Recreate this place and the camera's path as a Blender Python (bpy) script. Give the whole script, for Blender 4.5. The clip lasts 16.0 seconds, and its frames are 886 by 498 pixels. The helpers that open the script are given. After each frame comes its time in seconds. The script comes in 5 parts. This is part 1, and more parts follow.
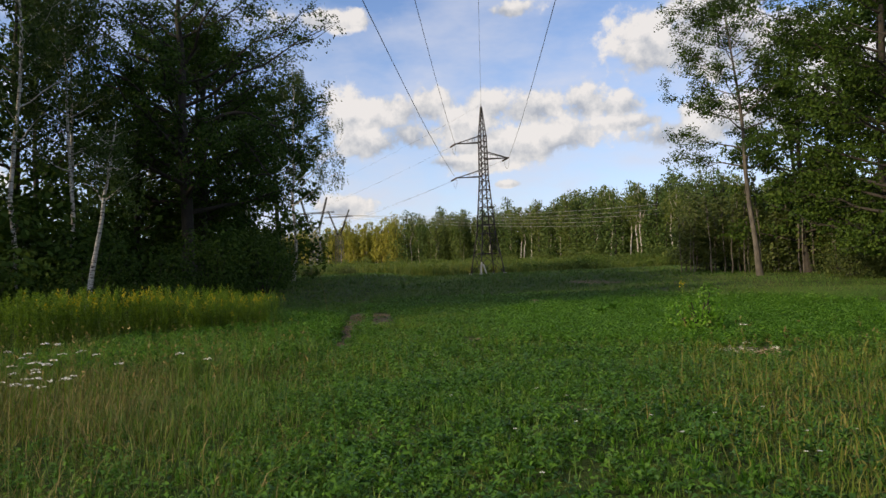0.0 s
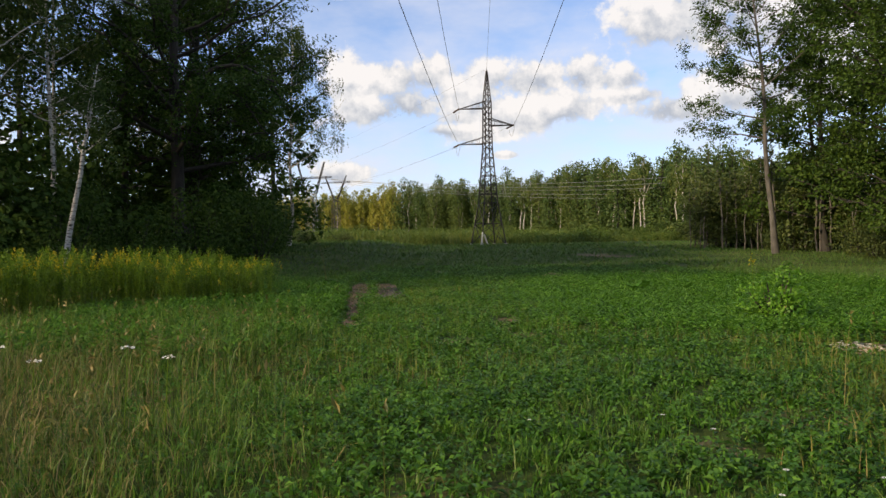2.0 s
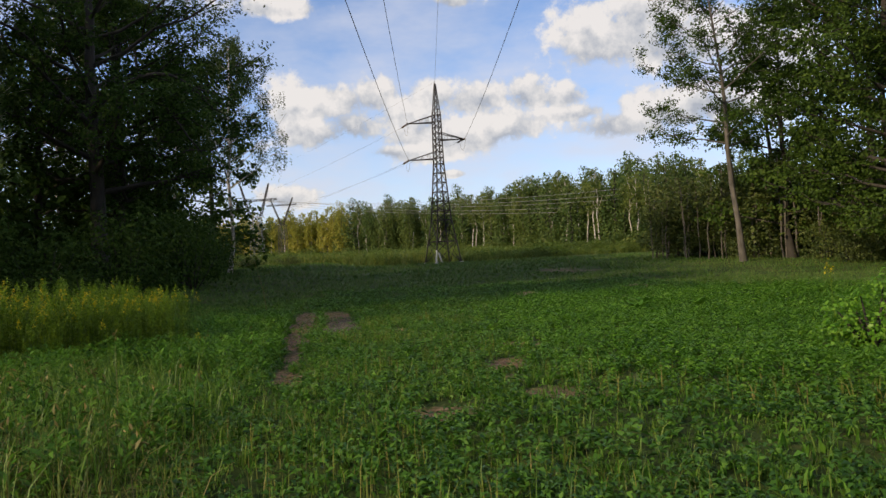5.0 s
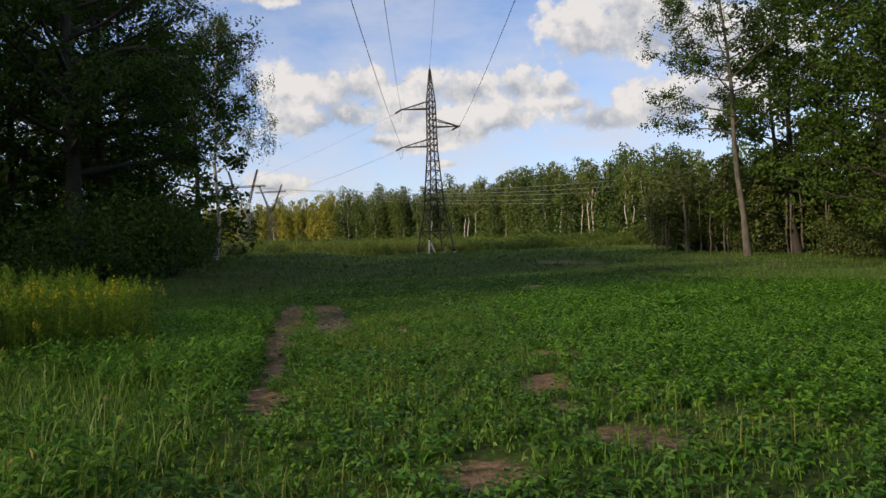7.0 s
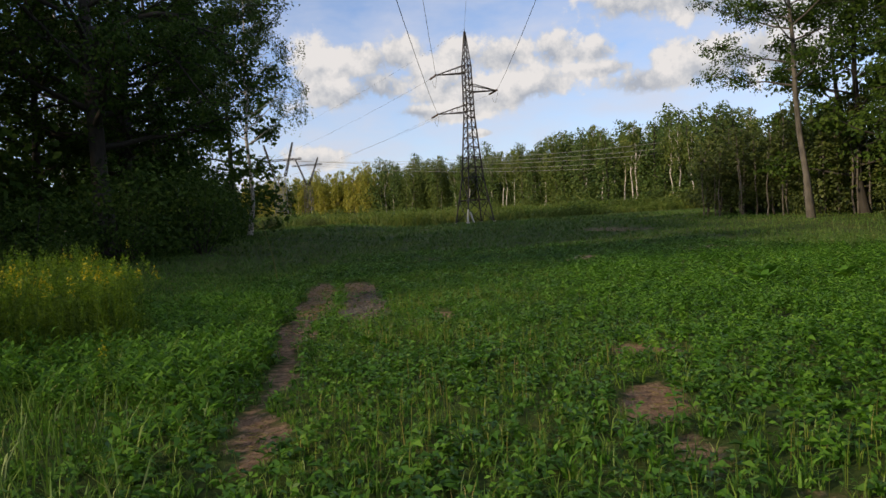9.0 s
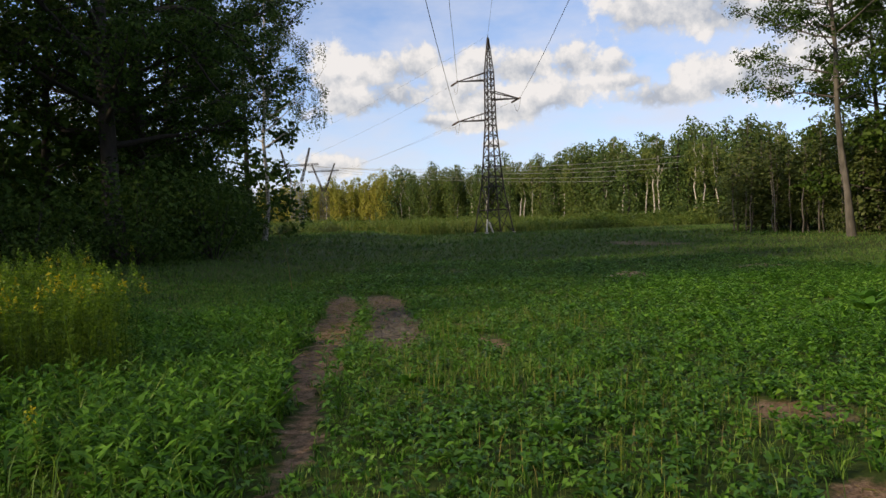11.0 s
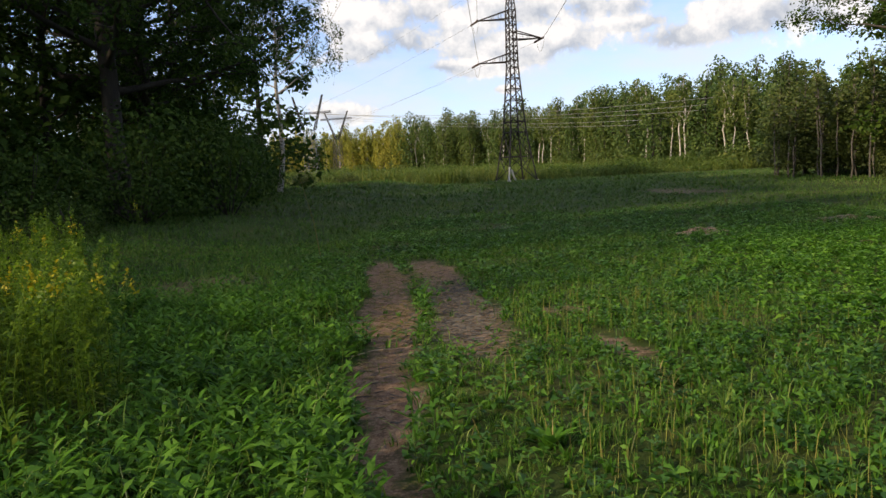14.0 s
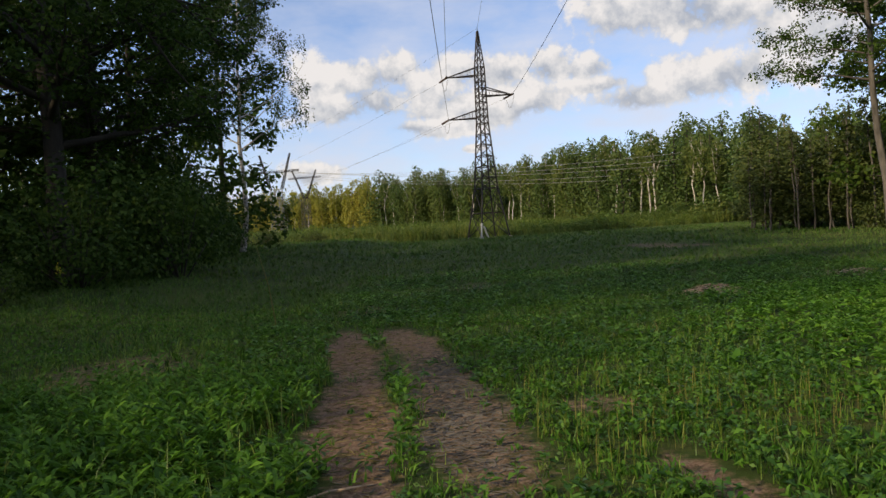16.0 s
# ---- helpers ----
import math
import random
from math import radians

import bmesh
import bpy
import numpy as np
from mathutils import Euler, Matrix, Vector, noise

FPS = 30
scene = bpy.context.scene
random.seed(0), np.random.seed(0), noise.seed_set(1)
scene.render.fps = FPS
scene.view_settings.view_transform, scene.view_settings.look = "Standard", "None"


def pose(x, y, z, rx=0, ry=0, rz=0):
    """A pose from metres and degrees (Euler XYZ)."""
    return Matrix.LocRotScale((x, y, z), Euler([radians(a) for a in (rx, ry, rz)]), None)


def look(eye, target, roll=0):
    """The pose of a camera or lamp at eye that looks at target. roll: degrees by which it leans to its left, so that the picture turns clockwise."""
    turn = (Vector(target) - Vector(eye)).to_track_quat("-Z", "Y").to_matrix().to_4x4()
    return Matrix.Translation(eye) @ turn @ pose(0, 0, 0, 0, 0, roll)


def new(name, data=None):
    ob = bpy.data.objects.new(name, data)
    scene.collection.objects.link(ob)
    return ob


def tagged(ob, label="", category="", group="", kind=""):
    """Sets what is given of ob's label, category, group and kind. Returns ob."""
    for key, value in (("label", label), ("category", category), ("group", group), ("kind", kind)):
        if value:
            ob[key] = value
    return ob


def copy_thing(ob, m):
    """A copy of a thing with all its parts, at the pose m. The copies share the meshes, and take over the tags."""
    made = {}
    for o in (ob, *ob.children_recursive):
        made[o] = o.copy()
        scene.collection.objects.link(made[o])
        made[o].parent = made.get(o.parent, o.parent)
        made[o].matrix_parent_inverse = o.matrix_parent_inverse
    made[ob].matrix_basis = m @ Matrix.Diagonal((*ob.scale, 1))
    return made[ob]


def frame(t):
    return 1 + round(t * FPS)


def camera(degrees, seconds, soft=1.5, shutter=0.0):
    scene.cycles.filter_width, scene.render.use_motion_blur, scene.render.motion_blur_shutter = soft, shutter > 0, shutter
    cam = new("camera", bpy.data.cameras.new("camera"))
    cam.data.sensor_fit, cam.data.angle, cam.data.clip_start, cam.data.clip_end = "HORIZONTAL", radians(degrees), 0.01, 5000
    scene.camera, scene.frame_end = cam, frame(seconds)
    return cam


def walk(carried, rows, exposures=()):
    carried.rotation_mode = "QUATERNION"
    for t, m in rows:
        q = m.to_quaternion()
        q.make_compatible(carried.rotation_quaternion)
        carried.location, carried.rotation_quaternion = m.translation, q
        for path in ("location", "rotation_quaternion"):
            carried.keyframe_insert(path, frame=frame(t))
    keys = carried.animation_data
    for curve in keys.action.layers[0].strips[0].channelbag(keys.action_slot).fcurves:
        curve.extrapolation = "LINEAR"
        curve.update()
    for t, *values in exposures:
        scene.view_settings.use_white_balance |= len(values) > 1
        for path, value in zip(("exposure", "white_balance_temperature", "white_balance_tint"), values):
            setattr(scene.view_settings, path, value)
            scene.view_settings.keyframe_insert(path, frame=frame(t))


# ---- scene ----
cam = camera(63.9, 16.0)
PATH = [
    (0, (1.376, -2.131, 1.455), (1.267, -0.136, 1.536), -2.2),
    (0.5, (1.233, -1.424, 1.464), (1.016, 0.564, 1.515), -1.5),
    (1, (0.976, -0.752, 1.468), (0.67, 1.225, 1.474), -1.0),
    (1.5, (0.804, -0.122, 1.453), (0.572, 1.865, 1.446), -1.1),
    (2, (0.601, 0.453, 1.449), (0.503, 2.451, 1.444), -0.7),
    (2.5, (0.496, 1.092, 1.471), (0.567, 3.09, 1.509), -0.9),
    (3, (0.404, 1.882, 1.531), (0.525, 3.875, 1.649), -0.5),
    (3.5, (0.306, 2.48, 1.515), (0.497, 4.467, 1.641), -0.5),
    (4, (0.255, 2.818, 1.389), (0.256, 4.816, 1.485), -0.8),
    (4.5, (0.152, 3.625, 1.412), (0.143, 5.625, 1.455), -2.4),
    (4.7, (0.133, 3.964, 1.42), (0.167, 5.963, 1.467), -2.9),
    (6.8, (-0.186, 6.309, 1.41), (-0.125, 8.308, 1.443), -2.5),
    (7, (-0.228, 6.599, 1.448), (-0.157, 8.598, 1.466), -2.0),
    (7.5, (-0.239, 7.149, 1.419), (-0.186, 9.148, 1.454), -1.8),
    (8, (-0.302, 7.844, 1.408), (-0.3, 9.844, 1.443), -1.2),
    (8.5, (-0.291, 8.394, 1.401), (-0.221, 10.392, 1.409), -2.5),
    (9, (-0.328, 8.938, 1.434), (-0.368, 10.936, 1.373), -3.3),
    (9.5, (-0.468, 9.439, 1.428), (-0.521, 11.437, 1.359), -3.2),
    (10, (-0.545, 10.092, 1.398), (-0.635, 12.088, 1.317), -2.8),
    (10.2, (-0.606, 10.273, 1.382), (-0.701, 12.27, 1.358), -2.4),
    (12.3, (-1.389, 11.999, 1.645), (-1.403, 13.998, 1.582), -1.1),
    (12.5, (-1.473, 12.167, 1.649), (-1.469, 14.166, 1.575), -1.2),
    (13, (-1.629, 12.533, 1.604), (-1.725, 14.524, 1.443), -2.4),
    (13.5, (-1.721, 13.044, 1.67), (-1.831, 15.034, 1.504), -3.0),
    (14, (-1.896, 13.637, 1.64), (-2.014, 15.626, 1.462), -2.6),
    (14.5, (-1.982, 14.221, 1.642), (-2.078, 16.212, 1.471), -2.4),
    (15, (-2.061, 14.757, 1.633), (-2.169, 16.751, 1.512), -3.0),
    (15.5, (-2.141, 15.33, 1.611), (-2.134, 17.328, 1.523), -4.0),
    (16, (-2.175, 16.049, 1.582), (-2.201, 18.048, 1.562), -3.3),
]
EXPOSURES = [(t, e, 7900, 12) for t, e in ((0, 0.1), (0.5, 0.22), (1, 0.27), (1.7, 0.34), (2.5, 0.14), (3.5, 0.0), (4.5, 0.1), (7.5, 0.04), (9, 0.04), (9.5, 0.14), (10.2, 0.16), (12.5, 0.16), (13.4, 0.44), (14.5, 0.38), (15.6, 0.28), (16, 0.12))]
walk(cam, [(t, look(eye, target, roll)) for t, eye, target, roll in PATH], EXPOSURES)

# ---- world and sun ----
SUN_AZ, SUN_EL = radians(-123), radians(24)  # azimuth clockwise from +y, elevation
SKY, SUN = 0.16, 4.1
CLOUDS = [  # azimuth, elevation, half width, half height (radians)
    (-0.17, 0.225, 0.048, 0.04), (-0.114, 0.232, 0.056, 0.032), (-0.066, 0.242, 0.04, 0.028), (0.022, 0.238, 0.038, 0.025),
    (0.081, 0.231, 0.056, 0.028), (0.152, 0.234, 0.036, 0.028), (0.044, 0.183, 0.119, 0.032), (-0.156, 0.19, 0.056, 0.024),
    (0.215, 0.201, 0.068, 0.014), (0.265, 0.181, 0.072, 0.024), (0.249, 0.296, 0.064, 0.048), (0.315, 0.315, 0.087, 0.056),
    (0.353, 0.198, 0.119, 0.036), (0.43, 0.203, 0.087, 0.032), (0.39, 0.28, 0.143, 0.04), (0.47, 0.24, 0.095, 0.048),
    (-0.2, 0.354, 0.08, 0.014), (0.052, 0.36, 0.04, 0.013), (0.041, 0.128, 0.021, 0.006), (-0.037, 0.163, 0.048, 0.011),
    (-0.19, 0.105, 0.05, 0.017), (-0.1, 0.2, 0.06, 0.03), (-0.01, 0.213, 0.06, 0.03), (0.11, 0.192, 0.08, 0.03), (0.2, 0.225, 0.04, 0.02), (0.0, 0.16, 0.06, 0.016)]


def node(tree, kind, inputs=(), **props):
    n = tree.nodes.new(kind)
    for key, value in props.items():
        setattr(n, key, value)
    for key, value in dict(inputs).items():
        if isinstance(value, bpy.types.NodeSocket):
            tree.links.new(value, n.inputs[key])
        else:
            n.inputs[key].default_value = value
    return n


def calc(tree, op, a, b=0.0, c=0.0, clamp=False):
    return node(tree, "ShaderNodeMath", {0: a, 1: b, 2: c}, operation=op, use_clamp=clamp).outputs[0]


def ramp(tree, fac, stops):
    n = node(tree, "ShaderNodeValToRGB", {0: fac})
    e = n.color_ramp.elements
    while len(e) < len(stops):
        e.new(0.5)
    for el, (p, col) in zip(e, stops):
        el.position, el.color = p, (*col, 1)
    return n.outputs[0]


def blend(tree, fac, a, b):
    n = node(tree, "ShaderNodeMix", data_type="RGBA")
    for i, v in ((0, fac), (6, a), (7, b)):
        if isinstance(v, bpy.types.NodeSocket):
            tree.links.new(v, n.inputs[i])
        else:
            n.inputs[i].default_value = (*v, 1) if isinstance(v, tuple) else v
    return n.outputs[2]


def build_world():
    world = bpy.data.worlds.new("sky")
    scene.world = world
    world.use_nodes = True
    nt = world.node_tree
    nt.nodes.clear()
    sky = node(nt, "ShaderNodeTexSky", sky_type="NISHITA", sun_disc=False, sun_elevation=SUN_EL, sun_rotation=SUN_AZ, altitude=150.0,
               air_density=1.0, dust_density=0.3, ozone_density=4.0)
    tc = node(nt, "ShaderNodeTexCoord").outputs["Generated"]
    xyz = node(nt, "ShaderNodeSeparateXYZ", {0: tc})
    az = calc(nt, "ARCTAN2", xyz.outputs[0], xyz.outputs[1])
    el = calc(nt, "ARCSINE", xyz.outputs[2])
    big = node(nt, "ShaderNodeTexNoise", {"Vector": tc, "Scale": 14.0, "Detail": 8.0, "Roughness": 0.58}).outputs[0]
    fine = node(nt, "ShaderNodeTexNoise", {"Vector": tc, "Scale": 45.0, "Detail": 6.0, "Roughness": 0.6}).outputs[0]
    field = None
    under = None
    for a, e, w, h in CLOUDS:
        dx = calc(nt, "MULTIPLY", calc(nt, "SUBTRACT", az, a), 1 / w)
        dy = calc(nt, "MULTIPLY", calc(nt, "SUBTRACT", el, e), 1 / h)
        d = calc(nt, "SUBTRACT", 1.0, calc(nt, "SQRT", calc(nt, "ADD", calc(nt, "MULTIPLY", dx, dx), calc(nt, "MULTIPLY", dy, dy))))
        lit = calc(nt, "MULTIPLY", calc(nt, "MAXIMUM", d, 0.0), dy)
        field = d if field is None else calc(nt, "SMOOTH_MAX", field, d, 0.25)
        under = lit if under is None else calc(nt, "ADD", under, lit)
    # the rest of the sky: scattered clouds of the same kind
    flat = node(nt, "ShaderNodeVectorMath", {0: tc, 1: (1.0, 1.0, 2.6)}, operation="MULTIPLY").outputs[0]
    wide = node(nt, "ShaderNodeTexNoise", {"Vector": flat, "Scale": 3.1, "Detail": 7.0, "Roughness": 0.55}).outputs[0]
    apart_az = calc(nt, "MULTIPLY", calc(nt, "SUBTRACT", calc(nt, "ABSOLUTE", calc(nt, "SUBTRACT", az, 0.1)), 0.55), 4.0, clamp=True)
    high = calc(nt, "MULTIPLY", calc(nt, "SUBTRACT", el, 0.42), 5.0, clamp=True)
    rest = calc(nt, "MULTIPLY", calc(nt, "SUBTRACT", wide, 0.5), 6.0)
    rest = calc(nt, "SUBTRACT", calc(nt, "MULTIPLY", calc(nt, "ADD", rest, 1.0), calc(nt, "MAXIMUM", apart_az, high)), 1.0)
    field = calc(nt, "MAXIMUM", field, rest)
    rough = calc(nt, "ADD", calc(nt, "MULTIPLY", calc(nt, "SUBTRACT", big, 0.5), 2.6), calc(nt, "MULTIPLY", calc(nt, "SUBTRACT", fine, 0.5), 1.5))
    dens = node(nt, "ShaderNodeMapRange", {0: calc(nt, "ADD", field, rough), 1: -0.14, 2: 0.40}, interpolation_type="SMOOTHSTEP").outputs[0]
    # thin haze towards the horizon and faint veils
    veil = node(nt, "ShaderNodeTexNoise", {"Vector": flat, "Scale": 5.0, "Detail": 5.0, "Roughness": 0.6}).outputs[0]
    veil = calc(nt, "MULTIPLY", calc(nt, "SUBTRACT", veil, 0.40), 1.8, clamp=True)
    low = calc(nt, "POWER", calc(nt, "SUBTRACT", 1.0, calc(nt, "MULTIPLY", calc(nt, "ABSOLUTE", el), 2.2, clamp=True), clamp=True), 2.0)
    tint = blend(nt, calc(nt, "ADD", calc(nt, "MULTIPLY", low, 0.75), veil, clamp=True), node(nt, "ShaderNodeVectorMath", {0: sky.outputs[0], 1: SKY_TINT}, operation="MULTIPLY").outputs[0], HAZE)
    shade = calc(nt, "ADD", calc(nt, "MULTIPLY", under, 1.3), calc(nt, "ADD", calc(nt, "ADD", calc(nt, "MULTIPLY", calc(nt, "SUBTRACT", big, 0.5), 2.6), calc(nt, "MULTIPLY", calc(nt, "SUBTRACT", fine, 0.5), 2.2)), 0.55), clamp=True)
    cloud = ramp(nt, shade, [(0.0, CLOUD_DARK), (0.45, CLOUD_MID), (0.9, CLOUD_LIT)])
    cloud = node(nt, "ShaderNodeVectorMath", {0: cloud, 3: CLOUD_GAIN}, operation="SCALE").outputs[0]
    col = blend(nt, calc(nt, "MULTIPLY", dens, 0.95), tint, cloud)
    bg = node(nt, "ShaderNodeBackground", {0: col, 1: SKY})
    out = node(nt, "ShaderNodeOutputWorld")
    nt.links.new(bg.outputs[0], out.inputs[0])


SKY_TINT = (0.95, 1.06, 1.28)
HAZE = (3.6, 4.2, 5.6)
CLOUD_DARK, CLOUD_MID, CLOUD_LIT, CLOUD_GAIN = (0.45, 0.54, 0.71), (0.68, 0.76, 0.90), (0.91, 0.97, 1.09), 5.0
build_world()
sun = new("sun", bpy.data.lights.new("sun", "SUN"))
sun.data.energy, sun.data.angle, sun.data.color = SUN, radians(2.5), (1.0, 0.86, 0.64)
SUN_WAY = Vector((math.sin(SUN_AZ) * math.cos(SUN_EL), math.cos(SUN_AZ) * math.cos(SUN_EL), math.sin(SUN_EL)))
sun.matrix_basis = look(SUN_WAY * 300, (0, 0, 0))


# ---- materials ----
def material(name):
    m = bpy.data.materials.new(name)
    m.use_nodes = True
    m.node_tree.nodes.clear()
    return m, m.node_tree


def finish(nt, shader):
    out = node(nt, "ShaderNodeOutputMaterial")
    nt.links.new(shader, out.inputs[0])


def leafy(name, stops, through_=0.35, rough=0.55, patch=0.5, gloss=0.3):
    """Leaves and blades: a colour for each leaf, changed a little from patch to patch, part of the light going through."""
    m, nt = material(name)
    rnd = node(nt, "ShaderNodeNewGeometry").outputs["Random Per Island"]
    pos = node(nt, "ShaderNodeNewGeometry").outputs["Position"]
    noise_ = node(nt, "ShaderNodeTexNoise", {"Vector": pos, "Scale": patch, "Detail": 3.0}).outputs[0]
    f = calc(nt, "ADD", calc(nt, "MULTIPLY", rnd, 0.85), calc(nt, "MULTIPLY", calc(nt, "SUBTRACT", noise_, 0.42), 0.9), clamp=True)
    col = ramp(nt, f, stops)
    b = node(nt, "ShaderNodeBsdfPrincipled", {"Base Color": col, "Roughness": rough, "Specular IOR Level": gloss})
    t = node(nt, "ShaderNodeBsdfTranslucent", {0: col})
    mix = node(nt, "ShaderNodeMixShader", {0: through_, 1: b.outputs[0], 2: t.outputs[0]})
    finish(nt, mix.outputs[0])
    return m


def barky(name, a, b, scale=6.0, marks=None):
    m, nt = material(name)
    pos = node(nt, "ShaderNodeTexCoord").outputs["Object"]
    st = node(nt, "ShaderNodeVectorMath", {0: pos, 1: (1.0, 1.0, 0.22) if marks is None else (0.6, 0.6, 2.4)}, operation="MULTIPLY").outputs[0]
    n1 = node(nt, "ShaderNodeTexNoise", {"Vector": st, "Scale": scale, "Detail": 6.0, "Roughness": 0.65}).outputs[0]
    n2 = node(nt, "ShaderNodeTexNoise", {"Vector": pos, "Scale": 1.1, "Detail": 2.0}).outputs[0]
    if marks is None:
        col = ramp(nt, calc(nt, "ADD", calc(nt, "MULTIPLY", n1, 0.7), calc(nt, "MULTIPLY", n2, 0.3)), [(0.35, a), (0.65, b)])
    else:
        col = ramp(nt, n1, [(0.40, marks), (0.47, b), (0.75, a)])
    bump = node(nt, "ShaderNodeBump", {"Strength": 0.6, "Distance": 0.03, "Height": n1})
    sh = node(nt, "ShaderNodeBsdfPrincipled", {"Base Color": col, "Roughness": 0.9, "Normal": bump.outputs[0]})
    finish(nt, sh.outputs[0])
    return m


def plain(name, a, b, rough=0.6, metal=0.0, scale=4.0):
    m, nt = material(name)
    pos = node(nt, "ShaderNodeTexCoord").outputs["Object"]
    n1 = node(nt, "ShaderNodeTexNoise", {"Vector": pos, "Scale": scale, "Detail": 5.0}).outputs[0]
    sh = node(nt, "ShaderNodeBsdfPrincipled", {"Base Color": ramp(nt, n1, [(0.35, a), (0.65, b)]), "Roughness": rough, "Metallic": metal})
    finish(nt, sh.outputs[0])
    return m


def ground_material():
    m, nt = material("meadow_soil")
    pos = node(nt, "ShaderNodeNewGeometry").outputs["Position"]
    bare = node(nt, "ShaderNodeAttribute", attribute_name="bare").outputs["Fac"]
    n1 = node(nt, "ShaderNodeTexNoise", {"Vector": pos, "Scale": 0.35, "Detail": 5.0}).outputs[0]
    n2 = node(nt, "ShaderNodeTexNoise", {"Vector": pos, "Scale": 9.0, "Detail": 8.0, "Roughness": 0.7}).outputs[0]
    n3 = node(nt, "ShaderNodeTexNoise", {"Vector": pos, "Scale": 48.0, "Detail": 6.0, "Roughness": 0.8}).outputs[0]
    # turf tones carry painted shade: darkened as thatch shadowed between the blades
    turf = ramp(nt, calc(nt, "ADD", calc(nt, "MULTIPLY", n1, 0.5), calc(nt, "MULTIPLY", n2, 0.5)),
                [(0.35, (0.014, 0.026, 0.006)), (0.5, (0.036, 0.062, 0.012)), (0.66, (0.085, 0.088, 0.026))])
    soil = ramp(nt, calc(nt, "ADD", calc(nt, "MULTIPLY", n2, 0.4), calc(nt, "MULTIPLY", n3, 0.6)),
                [(0.38, (0.050, 0.032, 0.020)), (0.5, (0.165, 0.104, 0.068)), (0.64, (0.34, 0.245, 0.17))])
    f = node(nt, "ShaderNodeMapRange", {0: calc(nt, "ADD", bare, calc(nt, "MULTIPLY", calc(nt, "SUBTRACT", n2, 0.5), 1.5)), 1: 0.3, 2: 0.72}).outputs[0]
    bump = node(nt, "ShaderNodeBump", {"Strength": 0.8, "Distance": 0.04, "Height": calc(nt, "ADD", n2, calc(nt, "MULTIPLY", n3, 0.4))})
    sh = node(nt, "ShaderNodeBsdfPrincipled", {"Base Color": blend(nt, f, turf, soil), "Roughness": 0.95, "Normal": bump.outputs[0], "Specular IOR Level": 0.15})
    finish(nt, sh.outputs[0])
    return m


M_GROUND = ground_material()
M_GRASS = leafy("meadow_grass", [(0.0, (0.017, 0.059, 0.008)), (0.45, (0.071, 0.167, 0.021)), (0.8, (0.160, 0.270, 0.042)), (1.0, (0.221, 0.270, 0.077))], through_=0.42, rough=0.45, patch=1.8, gloss=0.28)
M_FARGRASS = leafy("far_meadow_grass", [(0.0, (0.036, 0.095, 0.016)), (0.5, (0.080, 0.180, 0.031)), (0.85, (0.136, 0.210, 0.046)), (1.0, (0.208, 0.220, 0.091))], patch=0.12)
M_TALLGRASS = leafy("tall_grass", [(0.0, (0.05, 0.095, 0.016)), (0.5, (0.10, 0.155, 0.028)), (1.0, (0.20, 0.22, 0.055))], patch=0.1)
M_TALLWEED = leafy("tall_weed_leaves", [(0.0, (0.05, 0.10, 0.014)), (0.5, (0.10, 0.17, 0.026)), (1.0, (0.18, 0.23, 0.04))], through_=0.4, patch=0.15)
M_STRAW = leafy("dry_straw", [(0.0, (0.040, 0.070, 0.011)), (0.5, (0.125, 0.125, 0.030)), (1.0, (0.33, 0.255, 0.105))], through_=0.25)
M_UPRIGHT = leafy("yellowing_grass", [(0.0, (0.05, 0.10, 0.012)), (0.5, (0.14, 0.19, 0.03)), (1.0, (0.30, 0.26, 0.08))], through_=0.35, patch=1.2)
M_HERB = leafy("herb_leaves", [(0.0, (0.018, 0.071, 0.008)), (0.5, (0.061, 0.178, 0.017)), (1.0, (0.131, 0.286, 0.039))], through_=0.42, rough=0.5, patch=2.2, gloss=0.22)
M_WEED = leafy("dark_weed_leaves", [(0.0, (0.017, 0.067, 0.010)), (0.5, (0.059, 0.174, 0.021)), (1.0, (0.138, 0.292, 0.039))], through_=0.38, rough=0.45, patch=1.4, gloss=0.3)
M_NETTLE = leafy("nettle_leaves", [(0.0, (0.030, 0.108, 0.010)), (0.5, (0.104, 0.270, 0.023)), (1.0, (0.194, 0.375, 0.050))], through_=0.45, rough=0.45, gloss=0.3)
M_GOLD_LEAF = leafy("goldenrod_leaves", [(0.0, (0.045, 0.105, 0.011)), (0.5, (0.105, 0.205, 0.018)), (1.0, (0.20, 0.30, 0.027))], through_=0.5)
M_GOLD_FLOWER = leafy("goldenrod_flowers", [(0.0, (0.22, 0.27, 0.02)), (0.5, (0.36, 0.34, 0.02)), (1.0, (0.58, 0.45, 0.03))], through_=0.4)
M_OAK_LEAF = leafy("oak_leaves", [(0.0, (0.018, 0.045, 0.008)), (0.5, (0.038, 0.082, 0.014)), (1.0, (0.075, 0.13, 0.022))], through_=0.3, rough=0.6, gloss=0.12)
M_BIRCH_LEAF = leafy("birch_leaves", [(0.0, (0.025, 0.055, 0.012)), (0.5, (0.050, 0.092, 0.020)), (1.0, (0.09, 0.14, 0.03))], through_=0.35)
M_LIGHT_LEAF = leafy("light_oak_leaves", [(0.0, (0.024, 0.053, 0.009)), (0.5, (0.047, 0.093, 0.014)), (1.0, (0.085, 0.140, 0.023))], through_=0.36, rough=0.6, gloss=0.15)
# aerial haze is put into the three far leaf colours by lightening them
M_FAR_LEAF_HAZED = leafy("far_wood_leaves_hazed", [(0.0, (0.044, 0.088, 0.018)), (0.5, (0.094, 0.144, 0.031)), (1.0, (0.175, 0.200, 0.047))], through_=0.4, patch=0.08)
